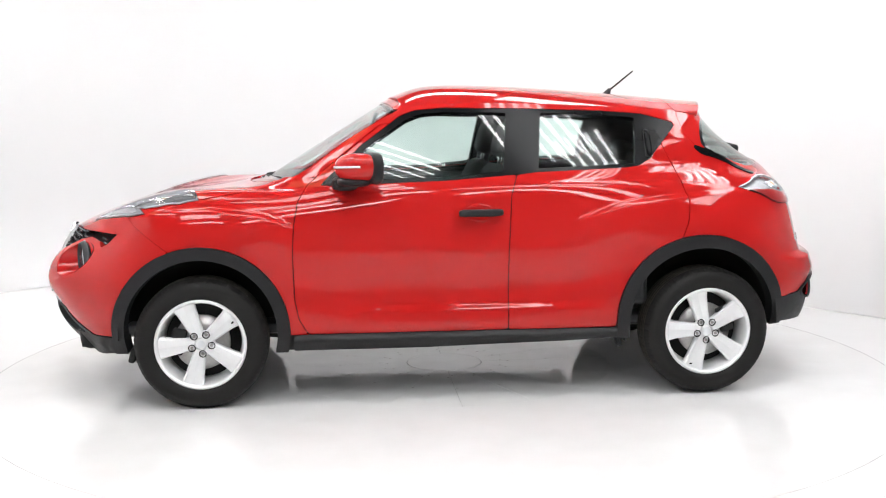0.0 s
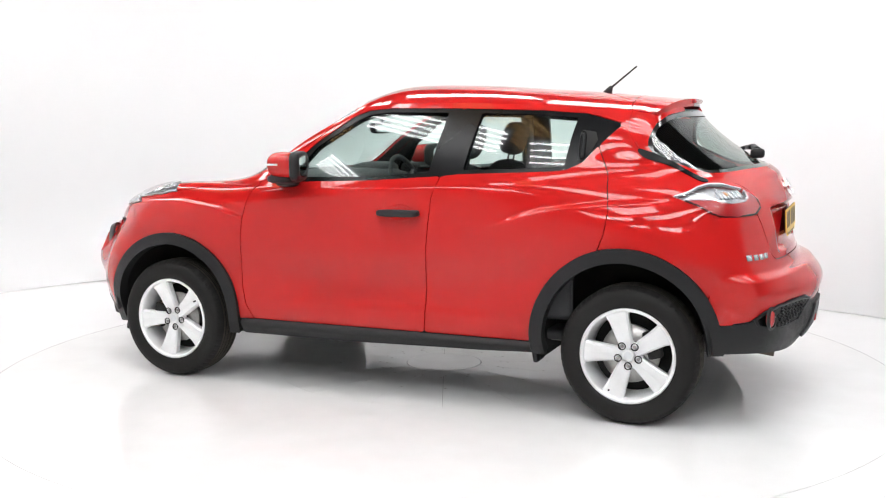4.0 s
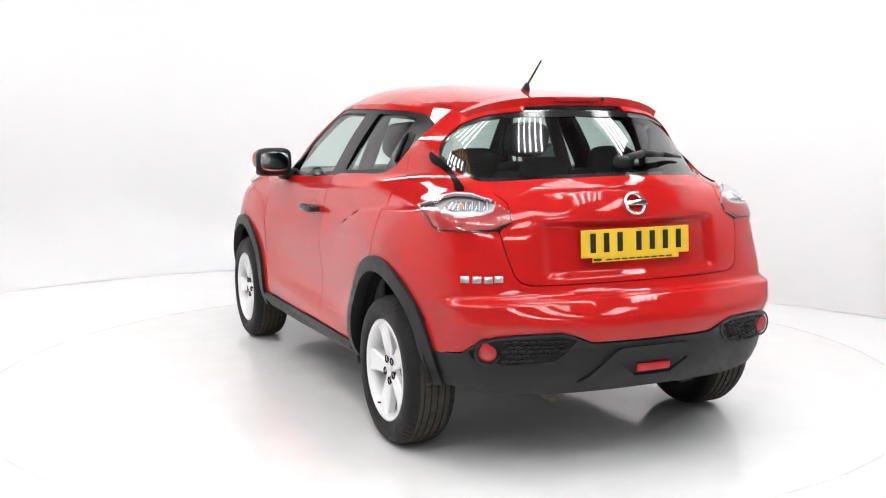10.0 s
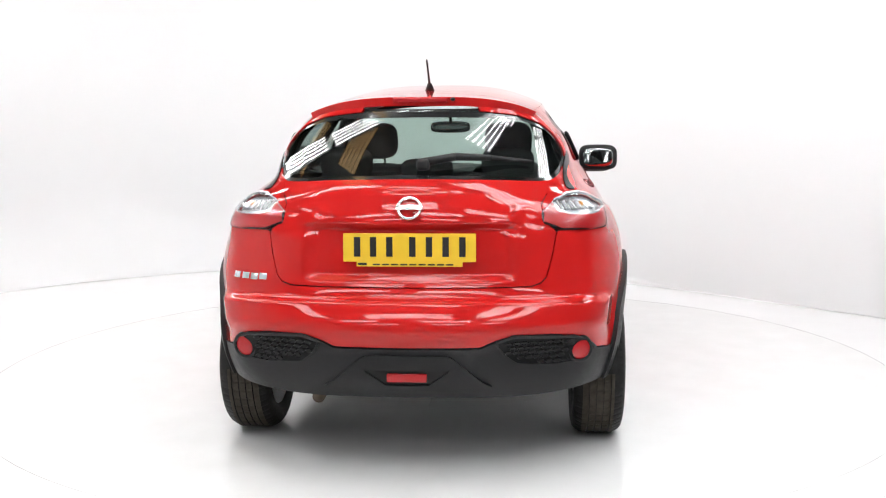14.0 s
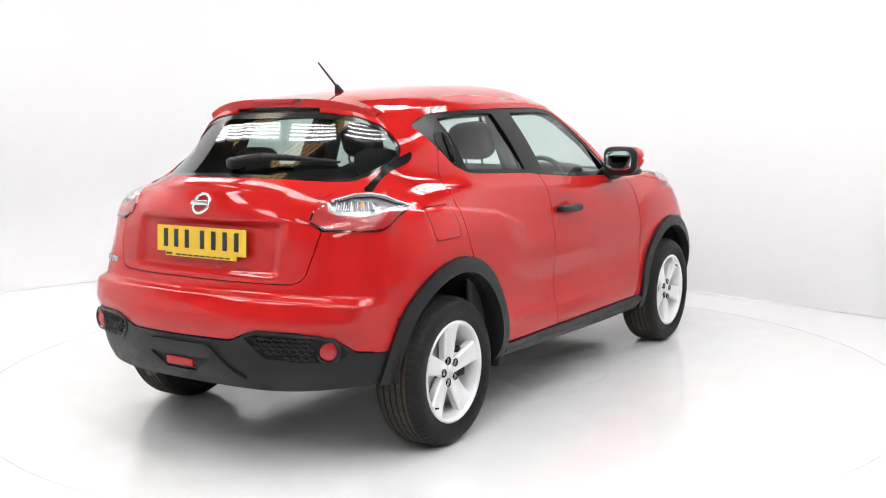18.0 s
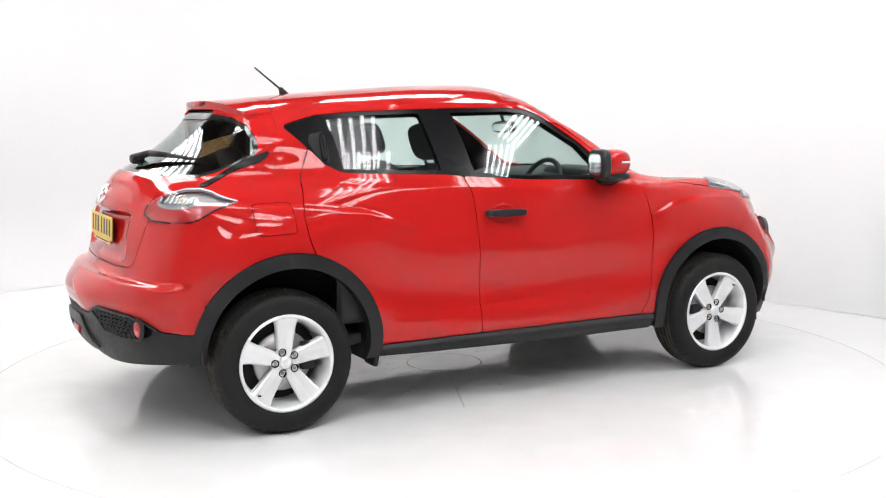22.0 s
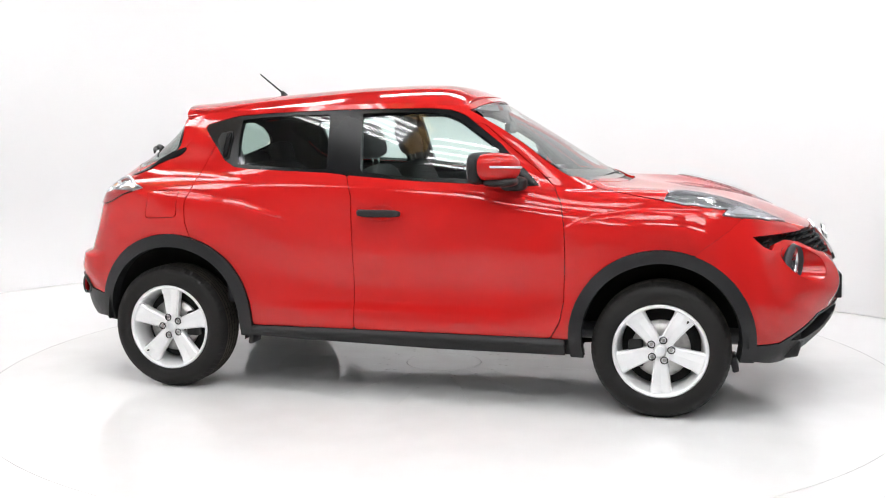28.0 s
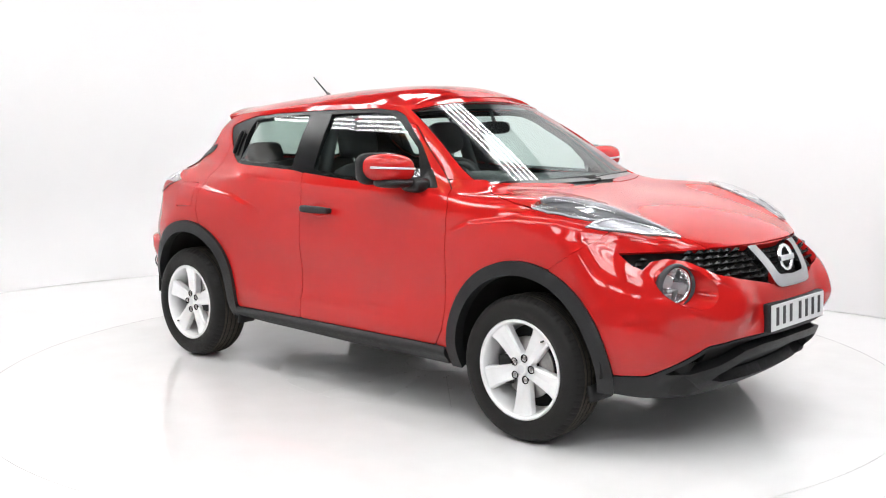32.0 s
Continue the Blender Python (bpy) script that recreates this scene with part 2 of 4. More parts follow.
def sculpt(p, u):
    """Creases, haunches, the plate recess and the bumper shelf, pressed into the smooth skin."""
    x, y, z = p[..., 0], p[..., 1], p[..., 2]
    n = grid_normals(p)
    tail = rise(u, 15.9, 16.8)
    d = .036 * tail * rise(z, .50, .62) * (1 - rise(z, .672, .712))
    low = rise(u, 17.4, 18.0)
    d -= .020 * low * (1 - rise(y, .37, .43)) * rise(z, .765, .80) * (1 - rise(z, .978, .990))
    d += .009 * low * (1 - rise(y, .36, .46)) * rise(z, .978, .990) * (1 - rise(z, 1.0, 1.09))
    flank = rise(u, 6.5, 8.2) * (1 - rise(u, 12.0, 13.2))
    d += .009 * flank * (1 - rise(z, .444, .498)) * rise(x, -.80, -.50) * (1 - rise(x, .35, .72))
    crest = np.interp(x, [-1.5, -1.15, -.85, -.60], [1.03, 1.01, .975, .90])
    d += .013 * rise(crest - z, -.018, .012) * (1 - rise(crest - z, .05, .26)) * (1 - rise(x, -.80, -.52)) * rise(x, -1.55, -1.25)
    crest = np.interp(x, [.78, .95, 1.2, 1.4, 1.6], [.87, .935, .968, .962, .93])
    d += .013 * rise(crest - z, -.018, .012) * (1 - rise(crest - z, .04, .22)) * rise(x, .74, .95) * (1 - rise(x, 1.45, 1.66)) * rise(u, 3.5, 4.5)
    q = p + n * d[..., None]
    pod = 1 - rise(np.hypot((y - .50) / .24, (z - .655) / .20), .30, 1.0)
    q[..., 0] += .058 * pod * (1 - rise(u, 4.0, 4.8)) * rise(x, 1.5, 1.7)
    return q



def grid_tris(nv, nu):
    k = np.arange(nv * nu).reshape(nv, nu)
    a, b, c, d = k[:-1, :-1], k[:-1, 1:], k[1:, 1:], k[1:, :-1]
    return np.concatenate([np.stack([a, b, c], -1).reshape(-1, 3), np.stack([a, c, d], -1).reshape(-1, 3)])


SKINP = sculpt(SKINP, UU)
SKINN = grid_normals(SKINP)
SKINN[:, 0, 1] = SKINN[:, -1, 1] = 0
SKINT = grid_tris(NV, NU)
P, N = SKINP.reshape(-1, 3), SKINN.reshape(-1, 3)
U, V = UU.ravel(), VV.ravel()
X, Y, Z = P.T


def poly(a, b, pts):
    """Signed distance (inside negative) of the points (a, b) to a polygon."""
    q = np.array(pts, float)
    best, inside = np.full(a.shape, 1e9), np.zeros(a.shape, bool)
    for (x0, y0), (x1, y1) in zip(q, np.roll(q, -1, 0)):
        dx, dy = x1 - x0, y1 - y0
        t = np.clip(((a - x0) * dx + (b - y0) * dy) / max(dx * dx + dy * dy, 1e-12), 0, 1)
        best = np.minimum(best, np.hypot(a - x0 - t * dx, b - y0 - t * dy))
        if y0 != y1:
            inside ^= ((y0 > b) != (y1 > b)) & (a < (x1 - x0) * (b - y0) / (y1 - y0) + x0)
    return np.where(inside, -best, best)


def reach(a, b, pts):
    """Distance of the points (a, b) to a polyline."""
    best = np.full(a.shape, 1e9)
    for (x0, y0), (x1, y1) in zip(pts, pts[1:]):
        dx, dy = x1 - x0, y1 - y0
        t = np.clip(((a - x0) * dx + (b - y0) * dy) / (dx * dx + dy * dy), 0, 1)
        best = np.minimum(best, np.hypot(a - x0 - t * dx, b - y0 - t * dy))
    return best


def below(a, b, pts):
    """Under a polyline b(a) (negative below)."""
    q = sorted(pts)
    return b - np.interp(a, [p[0] for p in q], [p[1] for p in q])


def both(*d):
    return np.maximum.reduce(d)


def either(*d):
    return np.minimum.reduce(d)


def ring(cx, cz, r):
    return np.hypot(X - cx, Z - cz) - r


def cut(p, n, tris, d):
    """Keeps the part of the mesh where d <= 0, with clean edges."""
    s = d[tris] <= 0
    k = s.sum(1)
    keep = tris[k == 3]
    newp, newn, faces, base = [], [], [keep], len(p)
    mixed, ms = tris[(k == 1) | (k == 2)], s[(k == 1) | (k == 2)]
    if len(mixed):
        one = ms.sum(1) == 1
        lone = np.where(one, ms.argmax(1), (~ms).argmax(1))
        r = np.arange(len(mixed))
        a, b, c = mixed[r, lone], mixed[r, (lone + 1) % 3], mixed[r, (lone + 2) % 3]
        e = np.concatenate([np.stack([a, b], 1), np.stack([a, c], 1)])
        es = np.sort(e, 1)
        uq, inv = np.unique(es, axis=0, return_inverse=True)
        inv = inv.ravel()
        t = d[uq[:, 0]] / (d[uq[:, 0]] - d[uq[:, 1]])
        newp = p[uq[:, 0]] + t[:, None] * (p[uq[:, 1]] - p[uq[:, 0]])
        newn = n[uq[:, 0]] + t[:, None] * (n[uq[:, 1]] - n[uq[:, 0]])
        ab, ac = inv[:len(mixed)] + base, inv[len(mixed):] + base
        faces.append(np.stack([a, ab, ac], 1)[one])
        faces.append(np.stack([ab, b, c], 1)[~one])
        faces.append(np.stack([ab, c, ac], 1)[~one])
        p, n = np.concatenate([p, newp]), np.concatenate([n, newn])
    f = np.concatenate(faces)
    used, f = np.unique(f, return_inverse=True)
    return p[used], n[used], f.reshape(-1, 3)


def rim(p, n, f, thick, seam=True):
    """Adds the turned-in edge that gives a panel its thickness. Edges on the middle plane stay open."""
    e = np.concatenate([f[:, [0, 1]], f[:, [1, 2]], f[:, [2, 0]]])
    key = np.sort(e, 1)
    _, inv, cnt = np.unique(key, axis=0, return_inverse=True, return_counts=True)
    b = e[cnt[inv.ravel()] == 1]
    if seam:
        b = b[~((abs(p[b[:, 0], 1]) < 1e-5) & (abs(p[b[:, 1], 1]) < 1e-5))]
    m = len(p)
    idx, loc = np.unique(b, return_inverse=True)
    loc = loc.reshape(-1, 2)
    k = len(idx)
    top, bot = p[idx], p[idx] - n[idx] * thick
    q = np.stack([loc[:, 1] + m, loc[:, 0] + m, loc[:, 0] + m + k, loc[:, 1] + m + k], 1)
    side = p[b[:, 1]] - p[b[:, 0]]
    out = np.zeros((k, 3))
    fn = np.cross(side, n[b[:, 0]])
    np.add.at(out, loc[:, 0], fn)
    np.add.at(out, loc[:, 1], fn)
    out /= np.maximum(np.linalg.norm(out, axis=1, keepdims=True), 1e-9)
    return np.concatenate([p, top, bot]), np.concatenate([n, out, out]), f.tolist() + q.tolist()


FLIP = np.array([1, -1, 1.0])


def panel(name, d, mat, parent, side="L", thick=.014, lift=0.0, label="", src=None, shape=None):
    """A piece of the skin where d <= 0. side: L, R, or C for one piece over both halves."""
    p, n, f = cut(*(src or (P, N, SKINT)), d)
    n = n / np.maximum(np.linalg.norm(n, axis=1, keepdims=True), 1e-9)
    p = p + n * lift
    if shape:
        p, n = shape(p, n, f)
    p, n, f = rim(p, n, f, thick) if thick else (p, n, f.tolist())
    g = [q[::-1] for q in f]
    if side == "R":
        p, n, f = p * FLIP, n * FLIP, g
    elif side == "C":
        f = f + [[i + len(p) for i in q] for q in g]
        p, n = np.concatenate([p, p * FLIP]), np.concatenate([n, n * FLIP])
    return sheet(name, p, f, mat, parent, label, n)


def pair(name, d, mat, parent, **k):
    return [panel(name, d, mat, parent, side=s, **k) for s in "LR"]




# ---- the studio: white floor with a round hole, curved white wall, lamps under the hall's ceiling
TABLE_R = 2.50


def annulus(r0, r1, z, seg=160):
    a = np.linspace(0, 2 * np.pi, seg, endpoint=False)
    v = np.concatenate([np.stack([np.cos(a) * r, np.sin(a) * r, np.full(seg, z)], 1) for r in (r0, r0 + .6, r1)])
    f = [[k * seg + i, (k + 1) * seg + i, (k + 1) * seg + (i + 1) % seg, k * seg + (i + 1) % seg] for k in range(2) for i in range(seg)]
    return v, f


v, f = annulus(TABLE_R + .003, 9.0, 0.0)
tagged(sheet("floor", v, f, FLOOR_WHITE, smooth=False), "glossy white painted studio floor", "floor", kind="structure")
v, f = lathe([(0, -.06), (TABLE_R + .2, -.06), (TABLE_R + .2, -.004)], 96, "z")
tagged(sheet("floor_pit", v, f, DARK, smooth=False), "dark pit under the turntable's edge", "floor", kind="structure")

WALL_LINE = [(9.0, -5.45), (5.0, -.96), (3.08, 1.2), (1.85, 2.58), (1.1, 3.42), (.5, 3.95), (-.3, 4.35), (-1.3, 4.5), (-2.6, 4.3), (-3.8, 3.6), (-4.6, 2.6), (-5.1, 1.2), (-5.3, -.5), (-5.3, -3.0), (-5.3, -12.0)]
WALL_COVE = [0, 0, 0, .02, .15, .35, .5, .6, .7, .8, .8, .8, .8, .8, .8]


def wall_points(n=170):
    q = np.array(WALL_LINE)
    s = np.concatenate([[0], np.cumsum(np.hypot(*np.diff(q, axis=0).T))])
    t = np.linspace(0, s[-1], n)
    k = np.linspace(-.45, .45, 9)
    line = np.stack([np.mean([np.interp(t + d, s, q[:, j]) for d in k], 0) for j in (0, 1)], 1)
    return line, np.interp(t, s, WALL_COVE)


line, cove = wall_points()
tan = np.gradient(line, axis=0)
tan /= np.linalg.norm(tan, axis=1, keepdims=True)
inward = np.stack([-tan[:, 1], tan[:, 0]], 1)
if (inward * -line).sum() < 0:
    inward = -inward
rows = []
for a in np.linspace(0, np.pi / 2, 9):
    rows.append(np.column_stack([line + inward * (cove * (1 - np.sin(a)))[:, None], cove * (1 - np.cos(a)) + .003]))
rows.append(np.column_stack([line, np.full(len(line), 3.9)]))
rows.append(np.column_stack([line - inward * .12, np.full(len(line), 3.9)]))
rows.append(np.column_stack([line - inward * .12, np.full(len(line), 0.0)]))
nr, nl = len(rows), len(line)
f = [[r * nl + i, r * nl + i + 1, (r + 1) * nl + i + 1, (r + 1) * nl + i] for r in range(nr - 1) for i in range(nl - 1)]
tagged(sheet("wall_cyclorama", np.concatenate(rows), f, WHITE_WALL), "seamless curved white studio wall", "wall", kind="structure")

# the hall round and behind
v, f = annulus(9.0, 17.0, -.006)
tagged(sheet("floor_hall", v, f, CONCRETE, smooth=False), "grey concrete floor of the hall", "floor", kind="structure")
for cx, cy, turn in ((-2.5, -.8, 8), (-5.7, 1.8, 8)):
    roof_light = tagged(new("roof_light"), "long strip of yellowed translucent roof sheet between timber battens", "roof light", group="roof lights of the hall")
    for k in range(5):
        part("sheet_strip", box((.15, 5.2, .02), ((k - 2) * .18, 0, 0), .004, 1), ROOFLIGHT, roof_light, smooth=False)
    for k in range(6):
        part("batten", box((.032, 5.2, .05), ((k - 2.5) * .18, 0, -.012), .004, 1), WOOD, roof_light, smooth=False)
    roof_light.matrix_basis = pose(cx, cy, 6.96, 0, 0, turn)


def ribbed_wall(name, x0, y0, x1, y1, high=7.0):
    """A sheet-metal wall with level ribs, between two points of the plan; its face looks to the hall's middle."""
    d = Vector((x1 - x0, y1 - y0, 0))
    n = Vector((-d.y, d.x, 0)).normalized()
    n = n if n.dot(Vector((x0 + x1, y0 + y1, 0))) < 0 else -n
    prof = [(-.12, 0.0)]
    for k in range(int(high / .25)):
        prof += [(0, k * .25), (0, k * .25 + .17), (-.05, k * .25 + .19), (-.05, k * .25 + .23)]
    prof += [(0, high), (-.12, high)]
    v = [tuple(Vector((x, y, 0)) + n * o + Vector((0, 0, z))) for x, y in ((x0, y0), (x1, y1)) for o, z in prof]
    m = len(prof)
    f = [[i, (i + 1) % m, m + (i + 1) % m, m + i] for i in range(m)]
    tagged(sheet(name, v, f, HALL, smooth=False), "grey ribbed sheet-metal wall of the hall", "wall", kind="structure")


ribbed_wall("wall_north", -8, 9.5, 12, 9.5)
ribbed_wall("wall_south", -8, -13.5, 12, -13.5)
ribbed_wall("wall_east", 12, -13.5, 12, 9.5)
ribbed_wall("wall_west", -8, -13.5, -8, 9.5)
tagged(part("ceiling", box((20.4, 23.4, .2), (2, -2, 7.1)), CEIL, smooth=False), "pale ceiling of the hall", "ceiling", kind="structure")


def light_bank(length, count, pitch):
    """A fitting with parallel fluorescent tubes, hung on two rods from the ceiling; it lies along its own x."""
    fit = tagged(new("ceiling_light"), "white hanging light fitting with a row of long fluorescent tubes", "ceiling light", group="tube lights over the turntable")
    w = count * pitch
    part("housing", box((length + .1, w + .06, .05), (0, 0, .06), .01), CEIL, fit, smooth=False)
    for k in range(count):
        part("tube", box((length, TUBE_WIDE, .035), (0, (k - (count - 1) / 2) * pitch, 0), .012, 1), TUBE, fit)
    for d in (-.4, .4):
        part("hanging_rod", tube_between((d * length, 0, .08), (d * length, 0, 7.0 - LAMP_Z), .008, seg=6), STEEL, fit)
    return fit


LAMP_Z = 4.1
TUBE_WIDE = .048
# four or five tubes to a fitting: (x, y, turn); the rows run aslant over the turntable
NARROW = [(-1.78, -1.08, -49), (-2.98, .36, -53), (-3.85, 1.68, -58), (-4.5, 3.0, -65), (2.75, 0, -85), (3.2, -1.5, -56), (-3.6, -1.6, 90)]
# (1.5, -4.05) and the y -7.4 row are added, unseen, to brighten floor and doors
WIDE = [(1.15, -1.58, -56), (-.45, -2.42, -29), (1.92, -2.36, -56), (1.4, 1.8, -14), (-2.0, 2.4, 0), (-.1, 2.7, 0), (-2.2, -5.2, 0), (0, -5.2, 0), (2.2, -5.2, 0), (-.7, -3.95, 0), (1.5, -4.05, 0), (-2.2, -7.4, 0), (0, -7.4, 0), (2.2, -7.4, 0), (-3.4, -3.6, 90), (3.6, -3.4, 90)]
for spots, length, count, pitch in ((NARROW, 1.50, 5, .105), (WIDE, 1.50, 5, .145)):
    bank = light_bank(length, count, pitch)
    for k, (x, y, turn) in enumerate(spots):
        m = pose(x, y, LAMP_Z, 0, 0, turn)
        if k:
            copy_thing(bank, m)
        else:
            bank.matrix_basis = m


# ---- turntable: a round centre plate and sixteen wedge plates
turntable = tagged(new("turntable"), "round white turntable of wedge plates, scuffed and dusty in the middle", "turntable")
INNER = .215


def wedge(r0, r1, a0, a1, z0=-.03, z1=0.0, seg=10, gap=.0007):
    bm = bmesh.new()
    out_a, in_a = (np.linspace(a0 + gap / r, a1 - gap / r, seg) for r in (r1, r0))
    top = [bm.verts.new((r1 * math.cos(t), r1 * math.sin(t), z1)) for t in out_a] + [bm.verts.new((r0 * math.cos(t), r0 * math.sin(t), z1)) for t in in_a[::-1]]
    face = bm.faces.new(top)
    out = bmesh.ops.extrude_face_region(bm, geom=[face])
    bmesh.ops.translate(bm, vec=(0, 0, z0 - z1), verts=[g for g in out["geom"] if isinstance(g, bmesh.types.BMVert)])
    bmesh.ops.recalc_face_normals(bm, faces=bm.faces)
    return bm


for k in range(16):
    a0, a1 = 2 * math.pi * k / 16, 2 * math.pi * (k + 1) / 16
    part("plate", wedge(INNER + .002, .95, a0, a1), TABLE_WORN, turntable, smooth=False)
v, f = lathe([(.9505, -.03), (.9505, 0), (1.8, 0), (TABLE_R, 0), (TABLE_R, -.03)], 160, "z")
sheet("outer_plate", v, f, TABLE_WHITE, turntable, smooth=False)
v, f = lathe([(0, 0), (INNER - .002, 0), (INNER - .002, -.03)], 64, "z")
bolt_me = None
for k in range(16):
    a = 2 * math.pi * k / 16
    for r, d in ((.33, .012), (.37, -.012), (.60, .012)):
        if bolt_me is None:
            bv, bf = lathe([(0, .0025), (.005, .0022), (.007, 0)], 10, "z")
            ob = sheet("bolt_head", bv, bf[:, ::-1], STEEL, turntable)
            bolt_me = ob.data
        else:
            ob = new("bolt_head", bolt_me)
            ob.parent = turntable
        ob.matrix_basis = pose(r * math.cos(a) - d * math.sin(a), r * math.sin(a) + d * math.cos(a), 0)
sheet("centre_plate", v, f, TABLE_WORN, turntable, smooth=False)


# ---- the car: an empty at its middle, keyed with the turntable; x ahead, y to its left
car = tagged(new("car"), "red compact crossover car with five-spoke silver alloy wheels on the turntable", "car")
G = .0022  # half a shut line

# side outlines (x, z)
DOOR_F = [(.745, .352), (.79, .43), (.81, .53), (.815, .75), (.808, .88), (.788, 1.0), (.745, 1.075), (.66, 1.15), (.41, 1.345), (.235, 1.475), (.16, 1.52),
          (-.352, 1.52), (-.345, 1.45), (-.302, 1.125), (-.268, 1.02), (-.251, .75), (-.246, .352)]
DOOR_R = [(-.246, .352), (-.251, .75), (-.268, 1.02), (-.302, 1.125), (-.345, 1.45), (-.352, 1.52), (-.80, 1.52), (-.955, 1.435), (-1.01, 1.385),
          (-1.06, 1.285), (-1.125, 1.14), (-1.163, .98), (-1.15, .88), (-1.117, .79), (-1.117, .352)]
DLO = [(.662, 1.082), (.56, 1.078), (.06, 1.095), (-.31, 1.122), (-.40, 1.132), (-.86, 1.150), (-.93, 1.158), (-1.0, 1.193), (-1.08, 1.285), (-1.153, 1.362), (-1.148, 1.378),
       (-1.10, 1.392), (-.985, 1.424), (-.77, 1.440), (-.35, 1.453), (.06, 1.458), (.19, 1.448), (.27, 1.420), (.47, 1.275)]
GLASS_F = [(.56, 1.105), (.06, 1.115), (-.232, 1.14), (-.272, 1.432), (.05, 1.438), (.17, 1.428), (.245, 1.398), (.45, 1.26)]
GLASS_R = [(-.412, 1.152), (-.915, 1.173), (-.945, 1.404), (-.77, 1.420), (-.45, 1.43)]
ARCH_F = (1.262, .366, .427, .366)
ARCH_R = (-1.235, .377, .438, .374)
SILL = .352

arch_out = either(ring(*ARCH_F[:3]), ring(*ARCH_R[:3]))
arch_out = either(arch_out, both(abs(X - ARCH_F[0]) - .415, Z - .37), both(abs(X - ARCH_R[0]) - .43, Z - .37))
arch_in = either(ring(ARCH_F[0], ARCH_F[1], ARCH_F[3]), ring(ARCH_R[0], ARCH_R[1], ARCH_R[3]))
arch_in = either(arch_in, both(abs(X - ARCH_F[0]) - .352, Z - .37), both(abs(X - ARCH_R[0]) - .362, Z - .37))
sideways = both(X - 1.72, -1.70 - X, -Y + .3)
dlo = both(poly(X, Z, DLO), 7.4 - V, sideways)
door_f = poly(X, Z, DOOR_F)
door_r = poly(X, Z, DOOR_R)

# front outlines (y, z), plan outlines (x, y)
SEAM_F = [(.2, .40), (.70, .40), (1.30, .70), (1.40, .765), (1.457, .806), (1.564, .884), (1.66, .97), (1.9, 1.2)]   # bumper ahead of and under it
HEADLAMP = [(1.265, .782), (1.30, .692), (1.36, .620), (1.46, .566), (1.58, .538), (1.70, .512), (1.81, .480), (1.82, .492), (1.735, .612), (1.655, .680), (1.59, .725),
            (1.525, .760), (1.545, .735), (1.568, .706), (1.525, .738), (1.454, .765), (1.354, .784)]
HOOD = [(1.075, 0), (1.06, .22), (1.015, .42), (.955, .55), (.91, .63), (.95, .685), (1.06, .745), (1.16, .770), (1.265, .782), (1.30, .692), (1.36, .620),
        (1.46, .566), (1.58, .538), (1.70, .512), (1.81, .480), (1.905, .415), (1.95, .33), (1.985, .18), (2.0, 0)]
NOSE_LOW = [(0, .505), (.27, .505), (.42, .495), (.53, .475), (.62, .41), (.70, .352), (.9, .352)]      # red above
GRILLE = [(0, .852), (.40, .856), (.60, .853), (.722, .850), (.705, .80), (.680, .782), (.645, .812), (.59, .826), (.53, .812), (.47, .762), (.34, .732), (.21, .708), (.14, .690), (0, .684)]
headlamp = both(poly(X, Y, HEADLAMP), .80 - Z, -X + 1.1)
hood = both(poly(X, Y, HOOD + [(2.0, -.1), (1.0, -.1)]), 5.2 - V, U - 9)
hood = both(hood, .858 - Z)
grille = both(poly(Y, Z, GRILLE + [(-.1, .684), (-.1, .852)]), X * -1 + 1.5)
lamp_hole = both(np.hypot(Y - .588, (Z - .717)) - .083, 1.5 - X)
red_low = both(np.where(X > 1.3, -below(Y, Z, NOSE_LOW), -1), 1.2 - X)
ahead = below(X, Z, SEAM_F)          # negative: bumper side of the seam, for x > 1.3
bumper_f = both(ahead, 1.3 - X, -below(Y, Z, NOSE_LOW))

# tail outlines
GATE = [(0, .747), (.33, .747), (.475, .750), (.512, .762), (.534, .785), (.557, .869), (.574, .960), (.540, .985), (.522, 1.005), (.514, 1.065), (.562, 1.135), (.615, 1.245),
        (.60, 1.30), (.57, 1.35), (.50, 1.42), (.40, 1.47), (0, 1.52)]
TAIL_LOW = [(0, .531), (.28, .533), (.33, .556), (.41, .578), (.56, .575), (.645, .562), (.70, .535), (.735, .495), (.82, .478), (.95, .478)]   # red above
WK = .18
TAIL_LAMP = [(15.15 * WK, 1.048), (15.7 * WK, 1.068), (16.2 * WK, 1.088), (16.9 * WK, 1.10), (17.45 * WK, 1.098), (17.85 * WK, 1.078), (18.05 * WK, 1.035), (18.02 * WK, .992), (17.75 * WK, .966),
             (17.2 * WK, .960), (16.7 * WK, .962), (16.35 * WK, .975), (15.9 * WK, 1.01)]
gate = both(poly(Y, Z, GATE + [(-.1, 1.52), (-.1, .747)]), 16.2 - U, X + 1.0)
GU, GV = U * .12, V * .14
GLASS_UV = [(15.75, 8.55), (15.80, 8.75), (16.30, 9.20), (16.75, 9.55), (17.5, 9.78), (18.5, 9.87), (20.3, 9.90), (20.3, 8.06), (18.6, 8.01), (17.95, 7.94), (17.55, 7.92), (16.9, 8.12), (16.2, 8.36)]
rear_glass = poly(GU, GV, [(a * .12, b * .14) for a, b in GLASS_UV])
tail_lamp = poly(U * WK, Z, TAIL_LAMP)
BLADE = [(15.30, 8.47), (15.75, 8.36), (16.24, 8.15), (16.62, 7.72), (16.95, 7.32), (17.35, 7.10)]
boomer = both(reach(GU, GV, [(a * .12, b * .14) for a, b in BLADE[:4] + [(16.9, 7.36)]]) - .026, 15 - U)
over_blade = np.where(U > 15.3, (np.interp(U, [a for a, b in BLADE], [b for a, b in BLADE]) - V) * .14, .1)   # negative above and behind the blade
